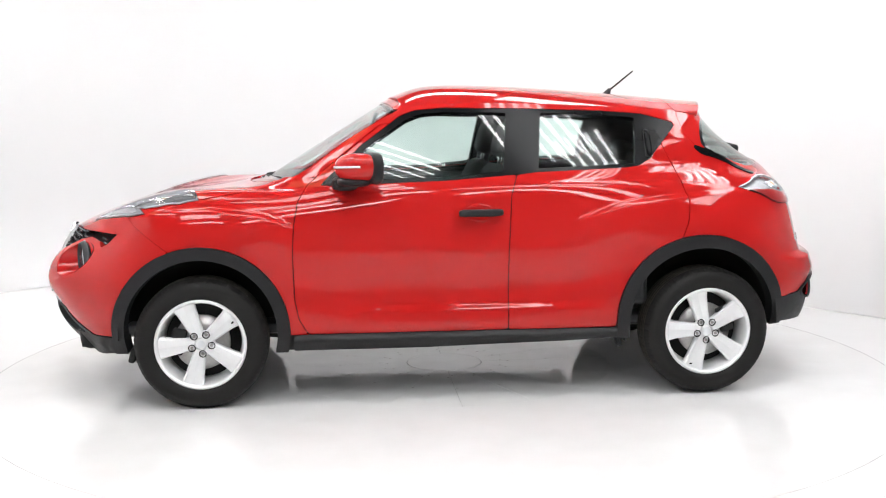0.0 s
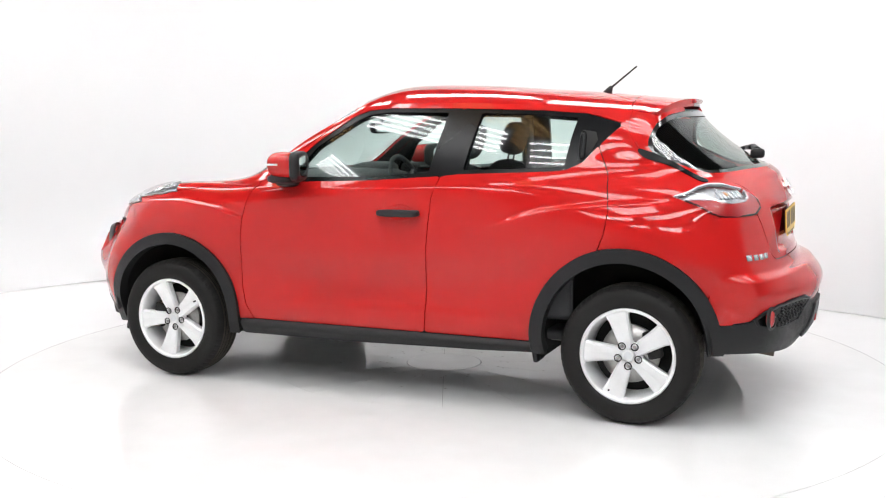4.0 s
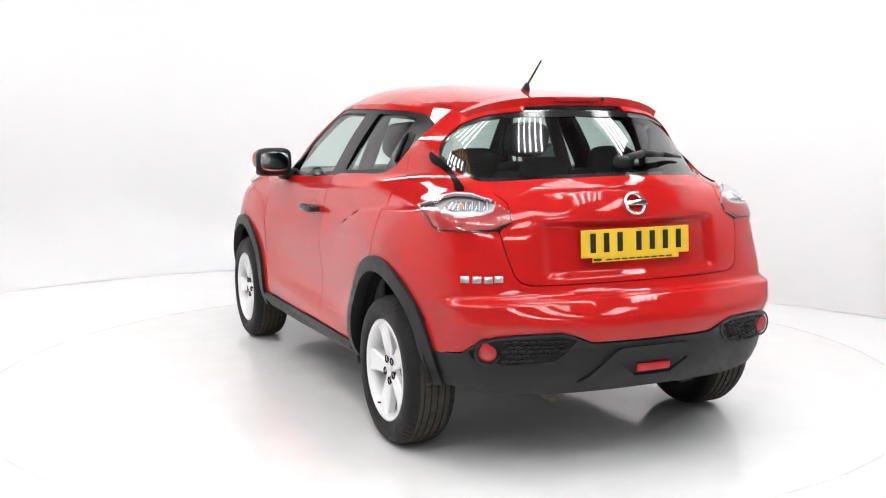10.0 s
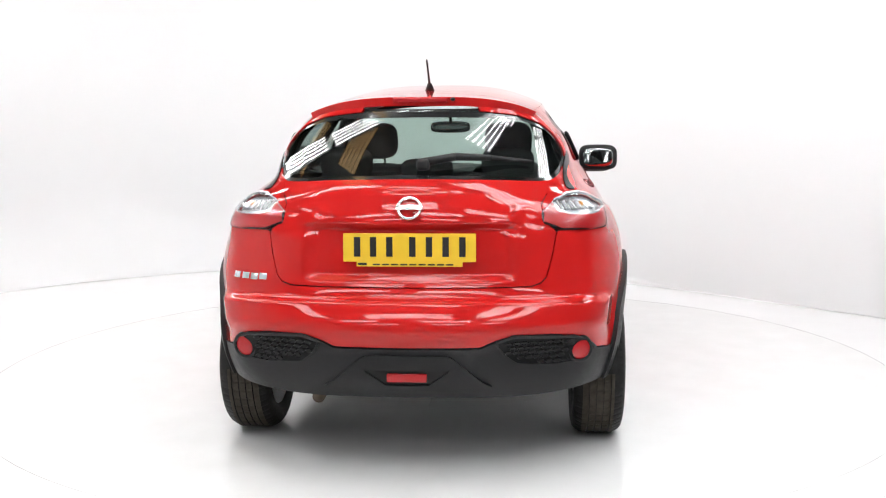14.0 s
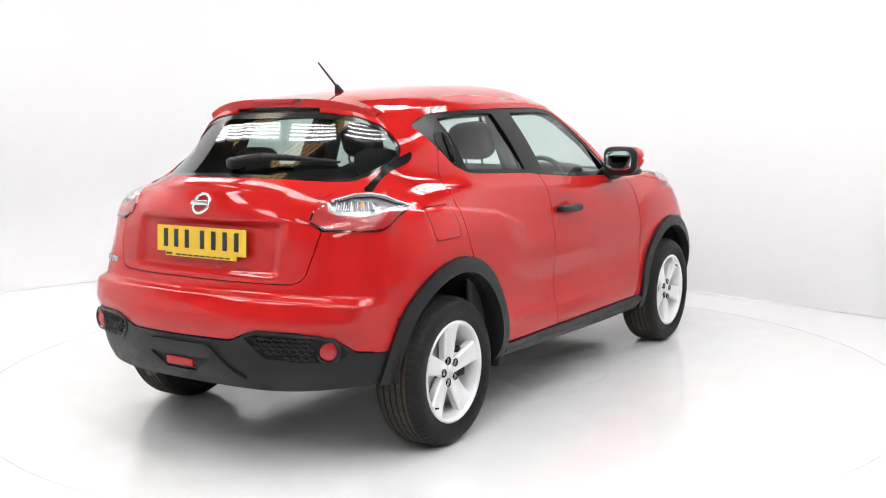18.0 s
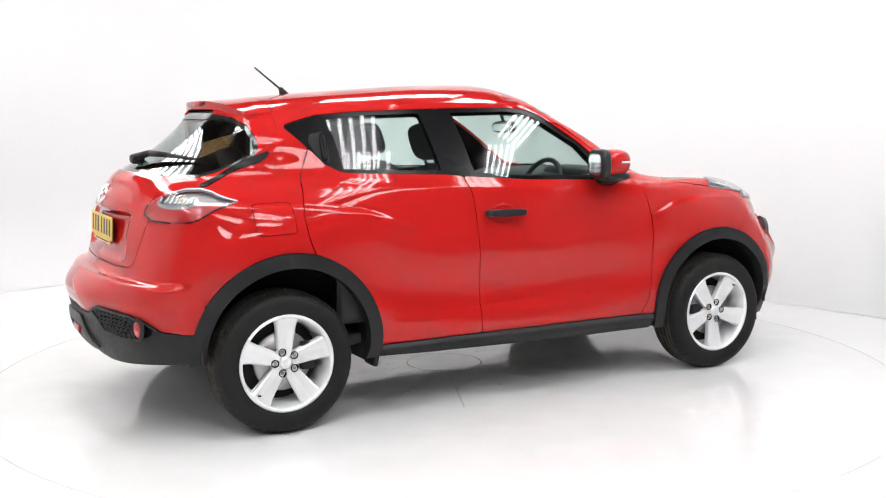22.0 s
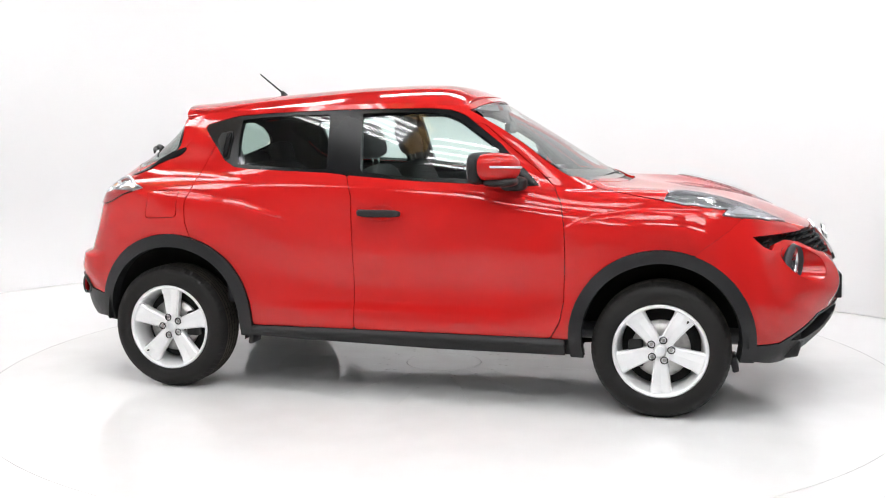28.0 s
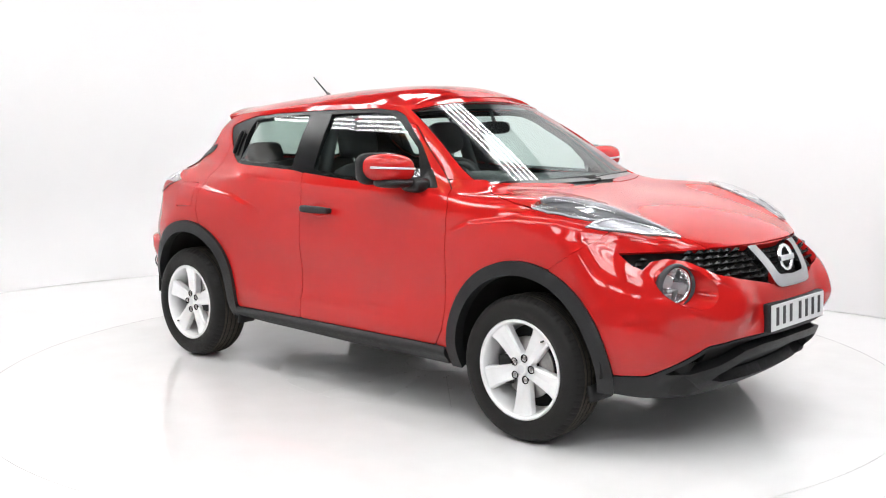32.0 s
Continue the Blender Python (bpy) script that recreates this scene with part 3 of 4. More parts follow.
# the rear bumper takes all below the lamps and the gate
bumper_r = both(poly(X, Z, [(-2.2, .962), (-1.665, .962), (-1.650, .90), (-1.632, .70), (-1.60, .52), (-1.58, .30), (-2.2, .30)]), -below(Y, Z, TAIL_LOW))

body_free = both(-arch_out + G, -tail_lamp + G, -headlamp + G)

# panels
pair("front_door", both(door_f + G, -dlo, -arch_out, V - 9.55, SILL - Z), RED, car, thick=.016)
pair("rear_door", both(door_r + G, -dlo, -arch_out + G, V - 9.55, SILL - Z), RED, car, thick=.016)
pair("front_wing", both(U - 9.5, -door_f + G, -ahead * 1.0 + .0007 - 2 * (X < 1.3), -hood + G, body_free, V - 8.2, SILL - Z, -dlo, -both(poly(X, Y, [(1.2, -1), (.55, -1), (.55, .60), (.80, .60), (.90, .60), (.96, .42), (1.02, .2), (1.2, 0)]), 7.0 - V)), RED, car)
windscreen_zone = both(U - 4.1, 8.03 - V, V - 9.9)
pair("side_frame", both(U - 15.2, 8.2 + G - V, V - 10, -windscreen_zone + G, -both(door_f, V - 9.55) + G, -both(door_r, V - 9.55) + G, -dlo, -X - 1.02), RED, car, thick=.02)
quarter = both(poly(X, Z, [(-.9, .30), (-.9, 1.41), (-1.02, 1.43), (-1.02, 1.6), (-1.80, 1.6), (-1.80, 1.0), (-1.72, 1.0), (-1.72, .3)]),
               -both(door_r, V - 9.55) + G, -over_blade, -both(gate, Z - 1.165) + G, -rear_glass + G, -dlo + G, body_free, -bumper_r - G, -boomer, V - 10, SILL - Z, -both(X + 1.58, Z - .48))
FUEL = [(-1.39, 1.026), (-1.375, 1.034), (-1.225, 1.038), (-1.212, 1.028), (-1.203, .915), (-1.215, .902), (-1.37, .896), (-1.384, .905)]
fuel = both(poly(X, Z, FUEL), sideways)
panel("rear_quarter", quarter, RED, car, "L")
panel("rear_quarter", both(quarter, -fuel + .001), RED, car, "R")
panel("fuel_flap", fuel + .002, RED, car, "R", .01, .0005)
panel("bonnet", hood + G, RED, car, "C", .018)
panel("front_bumper", both(bumper_f + .0007, -hood + G, -grille, -lamp_hole, -headlamp + G, -arch_out), RED, car, "C", .03)
tailgate = both(gate + G, -rear_glass, -tail_lamp + G, -boomer, GV - 8.02 * .14, 17.2 - U)
panel("tailgate", tailgate, RED, car, "C", .02)
pair("tailgate_shoulder", both(over_blade, U - 18.6, -rear_glass, -tail_lamp + G, -boomer, -tailgate + .0005, V - 10, 6.6 - V), RED, car)
panel("rear_bumper", both(bumper_r + G, -gate + G, -tail_lamp + G, -arch_out), RED, car, "C", .02)

# black lower skirts
def rounded_sill(p, n, f):
    """A rounded ledge along the sill with a groove under it."""
    a = np.clip((p[:, 2] - .272) / .08, 0, 1)
    q, m = p.copy(), n.copy()
    h = .020 * np.sin(np.pi * a ** 1.6)
    d = .020 * np.cos(np.pi * a ** 1.6) * np.pi * 1.6 * np.maximum(a, .02) ** .6 / .08
    q[:, 1] += h
    m = np.stack([np.zeros_like(a), np.ones_like(a), -d], 1)
    return q, m / np.linalg.norm(m, axis=1, keepdims=True)


pair("sill_cladding", both(Z - SILL - .002, U - 14, 8 - U, -arch_out, .272 - Z), BLACK, car, thick=.03, lift=.008, shape=rounded_sill)
AIR_UP = [(0, .492), (.27, .492), (.42, .482), (.52, .462), (.60, .40), (.655, .356), (.56, .352), (.46, .385), (.36, .440), (.26, .458), (0, .462)]
AIR_LOW = [(0, .425), (.27, .420), (.36, .392), (.43, .340), (.44, .312), (.36, .290), (0, .278)]
air = either(poly(Y, Z, AIR_UP + [(-.1, .462), (-.1, .492)]), poly(Y, Z, AIR_LOW + [(-.1, .278), (-.1, .425)]))
air = both(air, 1.5 - X)
panel("front_skirt", both(-air, below(Y, Z, NOSE_LOW) + .003, U - 5.0, 1.3 - X, -arch_in, 1.56 - X), BLACK, car, "C", .05, .004)
panel("air_intake", air - .02, DARK, car, "C", 0, -.055)
part("nose_core", box((.22, 1.20, .34), (1.80, 0, .42), .05), DARK, car)
panel("rear_skirt", both(below(Y, Z, TAIL_LOW) + .003, 15.4 - U, X + 1.58, -arch_in), BLACK, car, "C", .03, .006)
for arch in (ARCH_F, ARCH_R):
    w = arch[2] - .012
    band = either(ring(*arch[:3]), both(abs(X - arch[0]) - w, Z - .37))
    hole = either(ring(arch[0], arch[1], arch[3]), both(abs(X - arch[0]) - arch[3] + .012, Z - .37))
    pair("wheel_arch_trim", both(band, -hole, .272 - Z, sideways), BLACK, car, thick=.05, lift=.019)

# glass
def side_pane(p, n, f):
    """The pane as one even curve, with true normals."""
    x, z = p[:, 0] + .2, p[:, 2] - 1.27
    a = np.stack([np.ones_like(x), x, z, x * x, z * z, x * z], 1)
    k = np.zeros(6)
    k[3:] = -.10, -.26, 0
    k[:3] = np.linalg.lstsq(a[:, :3], p[:, 1] - a @ k, rcond=None)[0]
    q = p.copy()
    q[:, 1] = a @ k
    m = np.stack([-k[1] - 2 * k[3] * x - k[5] * z, np.ones_like(x), -k[2] - 2 * k[4] * z - k[5] * x], 1)
    return q, m / np.linalg.norm(m, axis=1, keepdims=True)


def side_trim(p, n, f):
    return p, side_pane(p, n, f)[1]


def end_pane(p, n, f):
    y, z = p[:, 1] ** 2, p[:, 2] - 1.3
    a = np.stack([np.ones_like(y), z, y, z * z, y * z, y * y], 1)
    k = np.linalg.lstsq(a, p[:, 0], rcond=None)[0]
    q = p.copy()
    q[:, 0] = a @ k
    d = 2 * p[:, 1] * (k[2] + k[4] * z + 2 * k[5] * y)
    m = np.stack([np.ones_like(y), -d, -k[1] - 2 * k[3] * z - k[4] * y], 1) * np.sign(n[:, :1].mean())
    return q, m / np.linalg.norm(m, axis=1, keepdims=True)


pair("window_trim", both(dlo, -either(poly(X, Z, GLASS_F), poly(X, Z, GLASS_R)), G - abs(X + .302 + .132 * (Z - 1.125))), SATIN, car, thick=.03, lift=-.004, shape=side_trim)
pair("front_door_glass", both(poly(X, Z, GLASS_F) - .01, 7.5 - V, sideways), GLASS, car, thick=0, lift=-.012, shape=side_pane)
pair("rear_door_glass", both(poly(X, Z, GLASS_R) - .01, 7.5 - V, sideways), GLASS, car, thick=0, lift=-.012, shape=side_pane)
panel("windscreen", windscreen_zone, GLASS, car, "C", 0, -.006, shape=end_pane)
panel("windscreen_border", both(windscreen_zone, -both(U - 3.95, 8.13 - V, V - 9.87)), GLOSSBLACK, car, "C", 0, -.004)
panel("rear_window", both(rear_glass - .006), GLASS_REAR, car, "C", 0, -.008, shape=end_pane)
panel("rear_window_border", both(rear_glass, -rear_glass - .022), GLOSSBLACK, car, "C", 0, -.006)
pair("lamp_blade", boomer, SATIN, car, thick=.012, lift=.005)

# roof and spoiler
ROOF_X = [-1.5, -1.33, -1.17, -.93, -.69, -.37, -.05, .11, .20, .31, .35]
ROOF_Z = [1.484, 1.498, 1.513, 1.535, 1.553, 1.576, 1.586, 1.582, 1.563, 1.517, 1.496]
edge_row = np.array(SKIN[10])[3:17]


def smooth_line(x, xs, zs):
    """A softly rounded run through a few heights."""
    k = np.linspace(-.07, .07, 9)
    return np.mean([np.interp(x + s, xs, zs) for s in k], 0) if np.ndim(x) else float(np.mean([np.interp(x + s, xs, zs) for s in k]))


def roof_height(x, y):
    ye = np.interp(x, edge_row[::-1, 0], edge_row[::-1, 1])
    ze = np.interp(x, edge_row[::-1, 0], edge_row[::-1, 2])
    zc = smooth_line(x, ROOF_X, ROOF_Z)
    return zc - (zc - ze) * (np.abs(y) / ye) ** 3.0


gx, gy = np.meshgrid(np.linspace(-1.45, .34, 200), np.linspace(0, .56, 60))
ROOFP = np.stack([gx, gy, roof_height(gx, gy)], -1)
ROOFN = -grid_normals(ROOFP)
ROOFN[0, :, 1] = 0
roof_t = grid_tris(60, 200)[:, ::-1]
if ROOFN[..., 2].mean() < 0:
    ROOFN *= -1
fv = ROOFP.reshape(-1, 3)[roof_t[0]]
if np.cross(fv[1] - fv[0], fv[2] - fv[0])[2] < 0:
    roof_t = roof_t[:, ::-1]
roof_src = (ROOFP.reshape(-1, 3), ROOFN.reshape(-1, 3), roof_t)
rx, ry = gx.ravel(), gy.ravel()
loop = surface(SKIN, np.linspace(0, 20, 121), np.array([10.0]))[0][:, :2]
outline = poly(rx, ry, np.concatenate([loop, loop[::-1] * [1, -1]]))
SPLIT = [(-1.17, 0), (-1.172, .3), (-1.175, .44), (-1.20, .6)]
split = np.interp(ry, [p[1] for p in SPLIT], [p[0] for p in SPLIT]) - rx
panel("roof", both(outline + G * .5, split + G), RED, car, "C", .02, src=roof_src)
tip = -1.408 + .10 * (ry / .5) ** 2.2
spoiler_zone = both(-split + G, tip - rx, ry - .497)


def blade(p, n, f):
    p = p.copy()
    k = np.clip((-1.17 - p[:, 0]) / .25, 0, 1)
    p[:, 2] += .002 * k * k
    return p, n


panel("spoiler", spoiler_zone, RED, car, "C", .038, src=roof_src, shape=blade)


# ---- inner shell, wheel wells, underside
shell_d = both(-either(dlo, windscreen_zone, rear_glass) - .004, -arch_in, -air, -grille + .004, -lamp_hole, V - 10, -headlamp, -tail_lamp)
p_, n_, f_ = cut(P, N, SKINT, shell_d)
p_ = p_ - n_ * .016
g_ = f_[:, ::-1]
sheet("inner_shell", np.concatenate([p_, p_ * FLIP]), np.concatenate([f_, g_ + len(p_)]), DARK, car, "black inner body behind the shut lines", np.concatenate([n_, n_ * FLIP]))
part("floor_pan", box((3.3, 1.30, .06), (.02, 0, .350), .02), UNDERBODY, car)
for s in (1, -1):
    part("side_member", box((1.55, .22, .09), (0, s * .69, .335), .03), DARK, car)
    for cx in (ARCH_F[0], ARCH_R[0]):
        a = np.linspace(math.radians(-5 if cx > 0 else -15), math.radians(195 if cx > 0 else 184), 40)
        prof = np.stack([cx + .40 * np.cos(a), .375 + .40 * np.sin(a)], 1)
        v = np.concatenate([np.column_stack([prof[:, 0], np.full(40, s * yy), prof[:, 1]]) for yy in (.835, .52)])
        f = [[i, i + 1, 41 + i, 40 + i] for i in range(39)] + [list(range(40, 80))]
        sheet("wheel_well", v, f, DARK, car, "black plastic wheel well liner")

# ---- wheels


def wheel(at, s, spin):
    """A wheel with its face to the side s (1 left, -1 right)."""
    hub = new("wheel")
    hub.parent = car
    hub["label"] = "silver five-spoke alloy wheel with a black road tyre"
    hub.matrix_basis = pose(*at) @ pose(0, 0, 0, 0, spin, 0) @ (Matrix() if s > 0 else pose(0, 0, 0, 0, 0, 180))
    R = .323
    prof = [(.214, .088), (.222, .098), (.245, .108), (.275, .110), (.296, .104), (.307, .094), (.314, .082), (R - .003, .070)]
    tread = []
    for y0 in (.045, .015, -.015, -.045):
        tread += [(R, y0 + .018), (R, y0 + .004), (R - .009, y0 + .003), (R - .009, y0 - .003), (R, y0 - .004)]
    prof = prof + tread + [(R - .003, -.070), (.314, -.082), (.307, -.094), (.296, -.104), (.275, -.110), (.245, -.108), (.222, -.098), (.214, -.088)]
    v, f = lathe(prof, 240)
    ringv = v.reshape(240, len(prof), 3)
    for j, (r_, y_) in enumerate(prof):
        if r_ > .300 and abs(y_) > .058:      # sipes across the shoulders
            ringv[::4, j, ::2] *= 1 - .0016 / r_
        elif r_ > R - .001 and abs(y_) < .04:  # fine cuts across the ribs
            ringv[1::5, j, ::2] *= 1 - .003 / r_
    tyre = sheet("tyre", ringv.reshape(-1, 3), f[:, ::-1], RUBBER, hub, smooth=False)
    tyre.data.polygons.foreach_set("use_smooth", [abs(q.normal.y) > .5 for q in tyre.data.polygons])
    tyre.data.materials.append(TREAD)
    for q in tyre.data.polygons:
        if abs(q.normal.y) < .35 and math.hypot(q.center.x, q.center.z) > .312:
            q.material_index = 1
    rimv, rimf = lathe([(.221, .090), (.222, .098), (.216, .102), (.208, .100), (.203, .088), (.198, .06), (.190, .02), (.186, -.04), (.205, -.085), (.218, -.092)], 72)
    sheet("rim_barrel", rimv, rimf[:, ::-1], ALLOY, hub)
    for k in range(5):
        bm = bmesh.new()
        ring_r = [.030, .070, .120, .165, .205]
        wid = [.028, .034, .040, .046, .056]
        front = [.074, .074, .078, .082, .090]
        rows = []
        for r_, w_, y_ in zip(ring_r, wid, front):
            rows.append([bm.verts.new((x, y, r_)) for x, y in ((-w_, y_ - .038), (-w_, y_ - .008), (-w_ * .8, y_), (0, y_ - .004), (w_ * .8, y_), (w_, y_ - .008), (w_, y_ - .038))])
        for a_, b_ in zip(rows, rows[1:]):
            for i in range(6):
                bm.faces.new((a_[i], a_[i + 1], b_[i + 1], b_[i]))
        bmesh.ops.recalc_face_normals(bm, faces=bm.faces)
        bmesh.ops.transform(bm, matrix=pose(0, 0, 0, 0, 72 * k, 0), verts=bm.verts)
        part("spoke", bm, ALLOY, hub, smooth=False)
        a = math.radians(72 * k + 20)
        p = (.050 * math.sin(a), 0, .050 * math.cos(a))
        hv, hf = lathe([(.0185, .0760), (.0165, .0785), (.0150, .0785), (.0135, .062), (0, .062)], 20, "y", p)
        sheet("nut_hole", hv, hf[:, ::-1], SATIN, hub)
        part("wheel_nut", tube_between((p[0], .06, p[2]), (p[0], .0765, p[2]), .0095, .0080, 6), STEEL, hub, smooth=False)
    v, f = lathe([(0, .081), (.020, .081), (.027, .078), (.029, .070), (.062, .066), (.066, .05)], 40)
    sheet("hub_cap", v, f[:, ::-1], ALLOY, hub)
    v, f = lathe([(0, .0825), (.017, .0825), (.0185, .081)], 24)
    sheet("hub_emblem", v, f[:, ::-1], LAMP_BRIGHT, hub)
    v, f = lathe([(.06, .032), (.135, .032), (.137, .02), (.06, .02)], 48)
    sheet("brake_disc", v, f[:, ::-1], STEEL, hub)
    v, f = lathe([(0, .045), (.062, .045), (.064, .02), (.10, .0), (.185, -.03)], 48)
    sheet("brake_hub", v, f[:, ::-1], DARK, hub)
    part("valve", tube_between((.13, .075, -.14), (.125, .10, -.135), .004), RUBBER, hub)
    part("brake_caliper", box((.07, .05, .13), (-.115, .035, .02), .015), DARK, hub)
    return hub


for s in (1, -1):
    wheel((1.265, s * .77, .321), s, 167 if s > 0 else 178)
    wheel((-1.265, s * .765, .323), s, 16 if s > 0 else 2)


# ---- places on the skin
def skin_at(a, b, va, vb, zone):
    """Place and outward normal of the skin where two coordinates are given."""
    k = np.where(zone)[0]
    d = np.hypot(va[k] - a, vb[k] - b)
    near = k[np.argsort(d)[:4]]
    w = 1 / (np.sort(d)[:4] + 1e-4)
    w /= w.sum()
    n = (N[near] * w[:, None]).sum(0)
    return Vector((P[near] * w[:, None]).sum(0)), Vector(n / np.linalg.norm(n))


NOSE_ZONE, TAIL_ZONE, SIDE_ZONE = (U < 5) & (V < 7.5), (U > 15.5) & (V < 9.8), (U > 3.5) & (U < 17)


def nose_at(y, z):
    p, n = skin_at(abs(y), z, Y, Z, NOSE_ZONE)
    return (p, n) if y >= 0 else (Vector((p.x, -p.y, p.z)), Vector((n.x, -n.y, n.z)))


def tail_at(y, z):
    p, n = skin_at(abs(y), z, Y, Z, TAIL_ZONE)
    return (p, n) if y >= 0 else (Vector((p.x, -p.y, p.z)), Vector((n.x, -n.y, n.z)))


def side_at(x, z, s=1):
    p, n = skin_at(x, z, X, Z, SIDE_ZONE)
    return Vector((p.x, s * p.y, p.z)), Vector((n.x, s * n.y, n.z))


def facing(p, n, up=Vector((0, 0, 1))):
    """A pose at p whose z axis is n and whose x axis is level."""
    n = n.normalized()
    x = up.cross(n).normalized()
    y = n.cross(x)
    m = Matrix((x, y, n)).transposed().to_4x4()
    m.translation = p
    return m


def moved(bm, m):
    bmesh.ops.transform(bm, matrix=m, verts=bm.verts)
    return bm


# ---- headlamps
PRONG = [(1.525, .765), (1.545, .735), (1.568, .706), (1.60, .66), (1.68, .60), (1.82, .47), (1.84, .492), (1.735, .620), (1.655, .69), (1.59, .735)]
prong = both(headlamp, poly(X, Y, PRONG))
for s in "LR":
    lens = panel("headlight", headlamp, LENS, car, s, 0, .014, "clear boomerang-shaped headlight with a silver rim")
    panel("side_rim", both(prong, -prong - .008), LAMP_SILVER, lens, s, .01, .008)
    panel("housing", headlamp - .004, LAMP_GREY, lens, s, 0, -.016)
    panel("bezel", both(headlamp, -headlamp - .018, Y - .74 + .45 * (X - 1.3)), LAMP_SILVER, lens, s, .022, .007)
    panel("side_marker", prong, LAMP_MID, lens, s, .018, .004)
    y = .655 if s == "L" else -.655
    part("reflector", superblob((.15, .095, .06), (1.43, y, .996), .9, 14), CHROME, lens)
    part("bulb", superblob((.05, .05, .04), (1.47, y, 1.008), 1, 10), LAMP_SILVER, lens)
    panel("headlight_seal", both(headlamp - .001, -headlamp - .004), LAMP_MID, lens, s, .02, .004)

# ---- round lamps in the nose
for s in (1, -1):
    cy, cz, r = .588, .717, .083
    ang = np.linspace(0, 2 * np.pi, 48, endpoint=False)
    front = [nose_at(cy + r * math.cos(t), cz + r * math.sin(t))[0] for t in ang]
    v = [(p.x + .002, s * (cy + (r + .002) * math.cos(t)), cz + (r + .002) * math.sin(t)) for p, t in zip(front, ang)]
    v += [(1.842 - .035 * math.cos(t), s * (cy + .076 * math.cos(t)), cz + .076 * math.sin(t)) for t in ang]
    f = [[i, (i + 1) % 48, 48 + (i + 1) % 48, 48 + i] for i in range(48)]
    bowl = sheet("round_lamp", v, [q[::s] for q in f], RED, car, "round chrome front lamp in a deep red bowl")
    turn = pose(1.842, s * (cy - .010), cz, 0, 0, s * 24)
    def fitted(ob):
        ob.matrix_basis = turn
        return ob
    lv, lf = lathe([(.078, 0), (.075, .016), (.070, .018), (.066, .006), (.060, -.02), (.045, -.05), (.025, -.066), (0, -.07)], 40, "x")
    fitted(sheet("reflector", lv, lf, CHROME, bowl))
    lv, lf = lathe([(.071, .010), (.060, .024), (.040, .035), (.02, .040), (0, .041)], 32, "x")
    fitted(sheet("lens", lv, lf, LENS, bowl))
    lv, lf = lathe([(.092, .014), (.080, .040), (.078, -.02)], 40, "x")
    fitted(sheet("inner_ring", lv, lf, LAMP_GREY, bowl))
    lv, lf = lathe([(0, .004), (.018, .002), (.028, -.008), (.030, -.04)], 24, "x", (-.004, s * .022, .014))
    fitted(sheet("bulb_shield", lv, lf, LAMP_BRIGHT, bowl))
    for k in range(7):
        t = math.radians(51 * k + 15)
        fitted(part("facet", box((.014, .030, .006), (-.036, .046 * math.cos(t), .046 * math.sin(t)), .002, 1), LAMP_BRIGHT if k % 2 else LAMP_MID, bowl, smooth=False))

# ---- round dark recesses low in the nose
for s in (1, -1):
    p, n = nose_at(s * .556, .436)
    v, f = lathe([(.047, .004), (.043, .009), (.038, .006), (.036, -.020), (0, -.022)], 32, "z")
    ob = sheet("fog_light_blank", v, f[:, ::-1], SATIN, car, "round black fog light blank")
    ob.matrix_basis = facing(p - n * .036, Vector((1, s * .35, 0)))

# ---- grille
VEE_OUT = [(.216, .848), (.168, .712), (.152, .688), (.12, .678), (0, .676), (-.1, .676), (-.1, .848)]
VEE_IN = [(.165, .870), (.118, .740), (.105, .728), (0, .722), (-.1, .722), (-.1, .870)]
vee = both(poly(Y, Z, VEE_OUT), -poly(Y, Z, VEE_IN), 1.6 - X)
grill = panel("grille", grille - .01, DARK, car, "C", .0, -.05, "black lattice grille with a chrome V")
panel("chrome_vee", vee, CHROME_REFLECT_GREY, grill, "C", .03, .012)
blade_me = None
for r in range(8):
    z = .692 + r * .022
    for k in range(-15, 16):
        y = (k + .5 * (r % 2)) * .047
        if poly(np.array([abs(y)]), np.array([z]), GRILLE + [(-.2, .684), (-.2, .852)])[0] > -.008:
            continue
        if poly(np.array([abs(y)]), np.array([z]), VEE_OUT)[0] < .01 and poly(np.array([abs(y)]), np.array([z]), VEE_IN)[0] > -.01:
            continue
        p, n = nose_at(y, z)
        if blade_me is None:
            bm = bmesh.new()
            top = [bm.verts.new(q) for q in ((-.025, .002, -.012), (-.012, .010, 0), (.012, .010, 0), (.025, .002, -.012), (.012, -.002, -.002), (-.012, -.002, -.002))]
            bm.faces.new(top)
            out = bmesh.ops.extrude_face_region(bm, geom=bm.faces[:])
            bmesh.ops.translate(bm, vec=(0, 0, -.03), verts=[g for g in out["geom"] if isinstance(g, bmesh.types.BMVert)])
            bmesh.ops.recalc_face_normals(bm, faces=bm.faces)
            ob = part("grille_blade", bm, GRILLE_BLACK, grill, smooth=False)
            blade_me = ob.data
        else:
            ob = new("grille_blade", blade_me)
            ob.parent = grill
        ob.matrix_basis = facing(p - n * .003, Vector((n.x, n.y * .6, n.z * .3 + .25)))


def emblem(p, n, r, parent):
    """A round chrome badge: a ring with a bar across."""
    m = facing(p, n)
    v, f = lathe([(r * .74, 0), (r * .78, .008), (r * .90, .011), (r, .006), (r, -.004)], 40, "z")
    ob = sheet("badge", v, f[:, ::-1], CHROME, parent, "round chrome badge with a cross bar")
    ob.matrix_basis = m
    b = part("badge_bar", box((2.1 * r, .42 * r, .012), (0, 0, .008), .003), CHROME, ob)
    return ob


p, n = nose_at(0, .785)
emblem(p + n * .012, Vector((1, 0, .22)), .060, car)
p, n = tail_at(0, 1.052)
emblem(p + n * .004, n, .050, car)


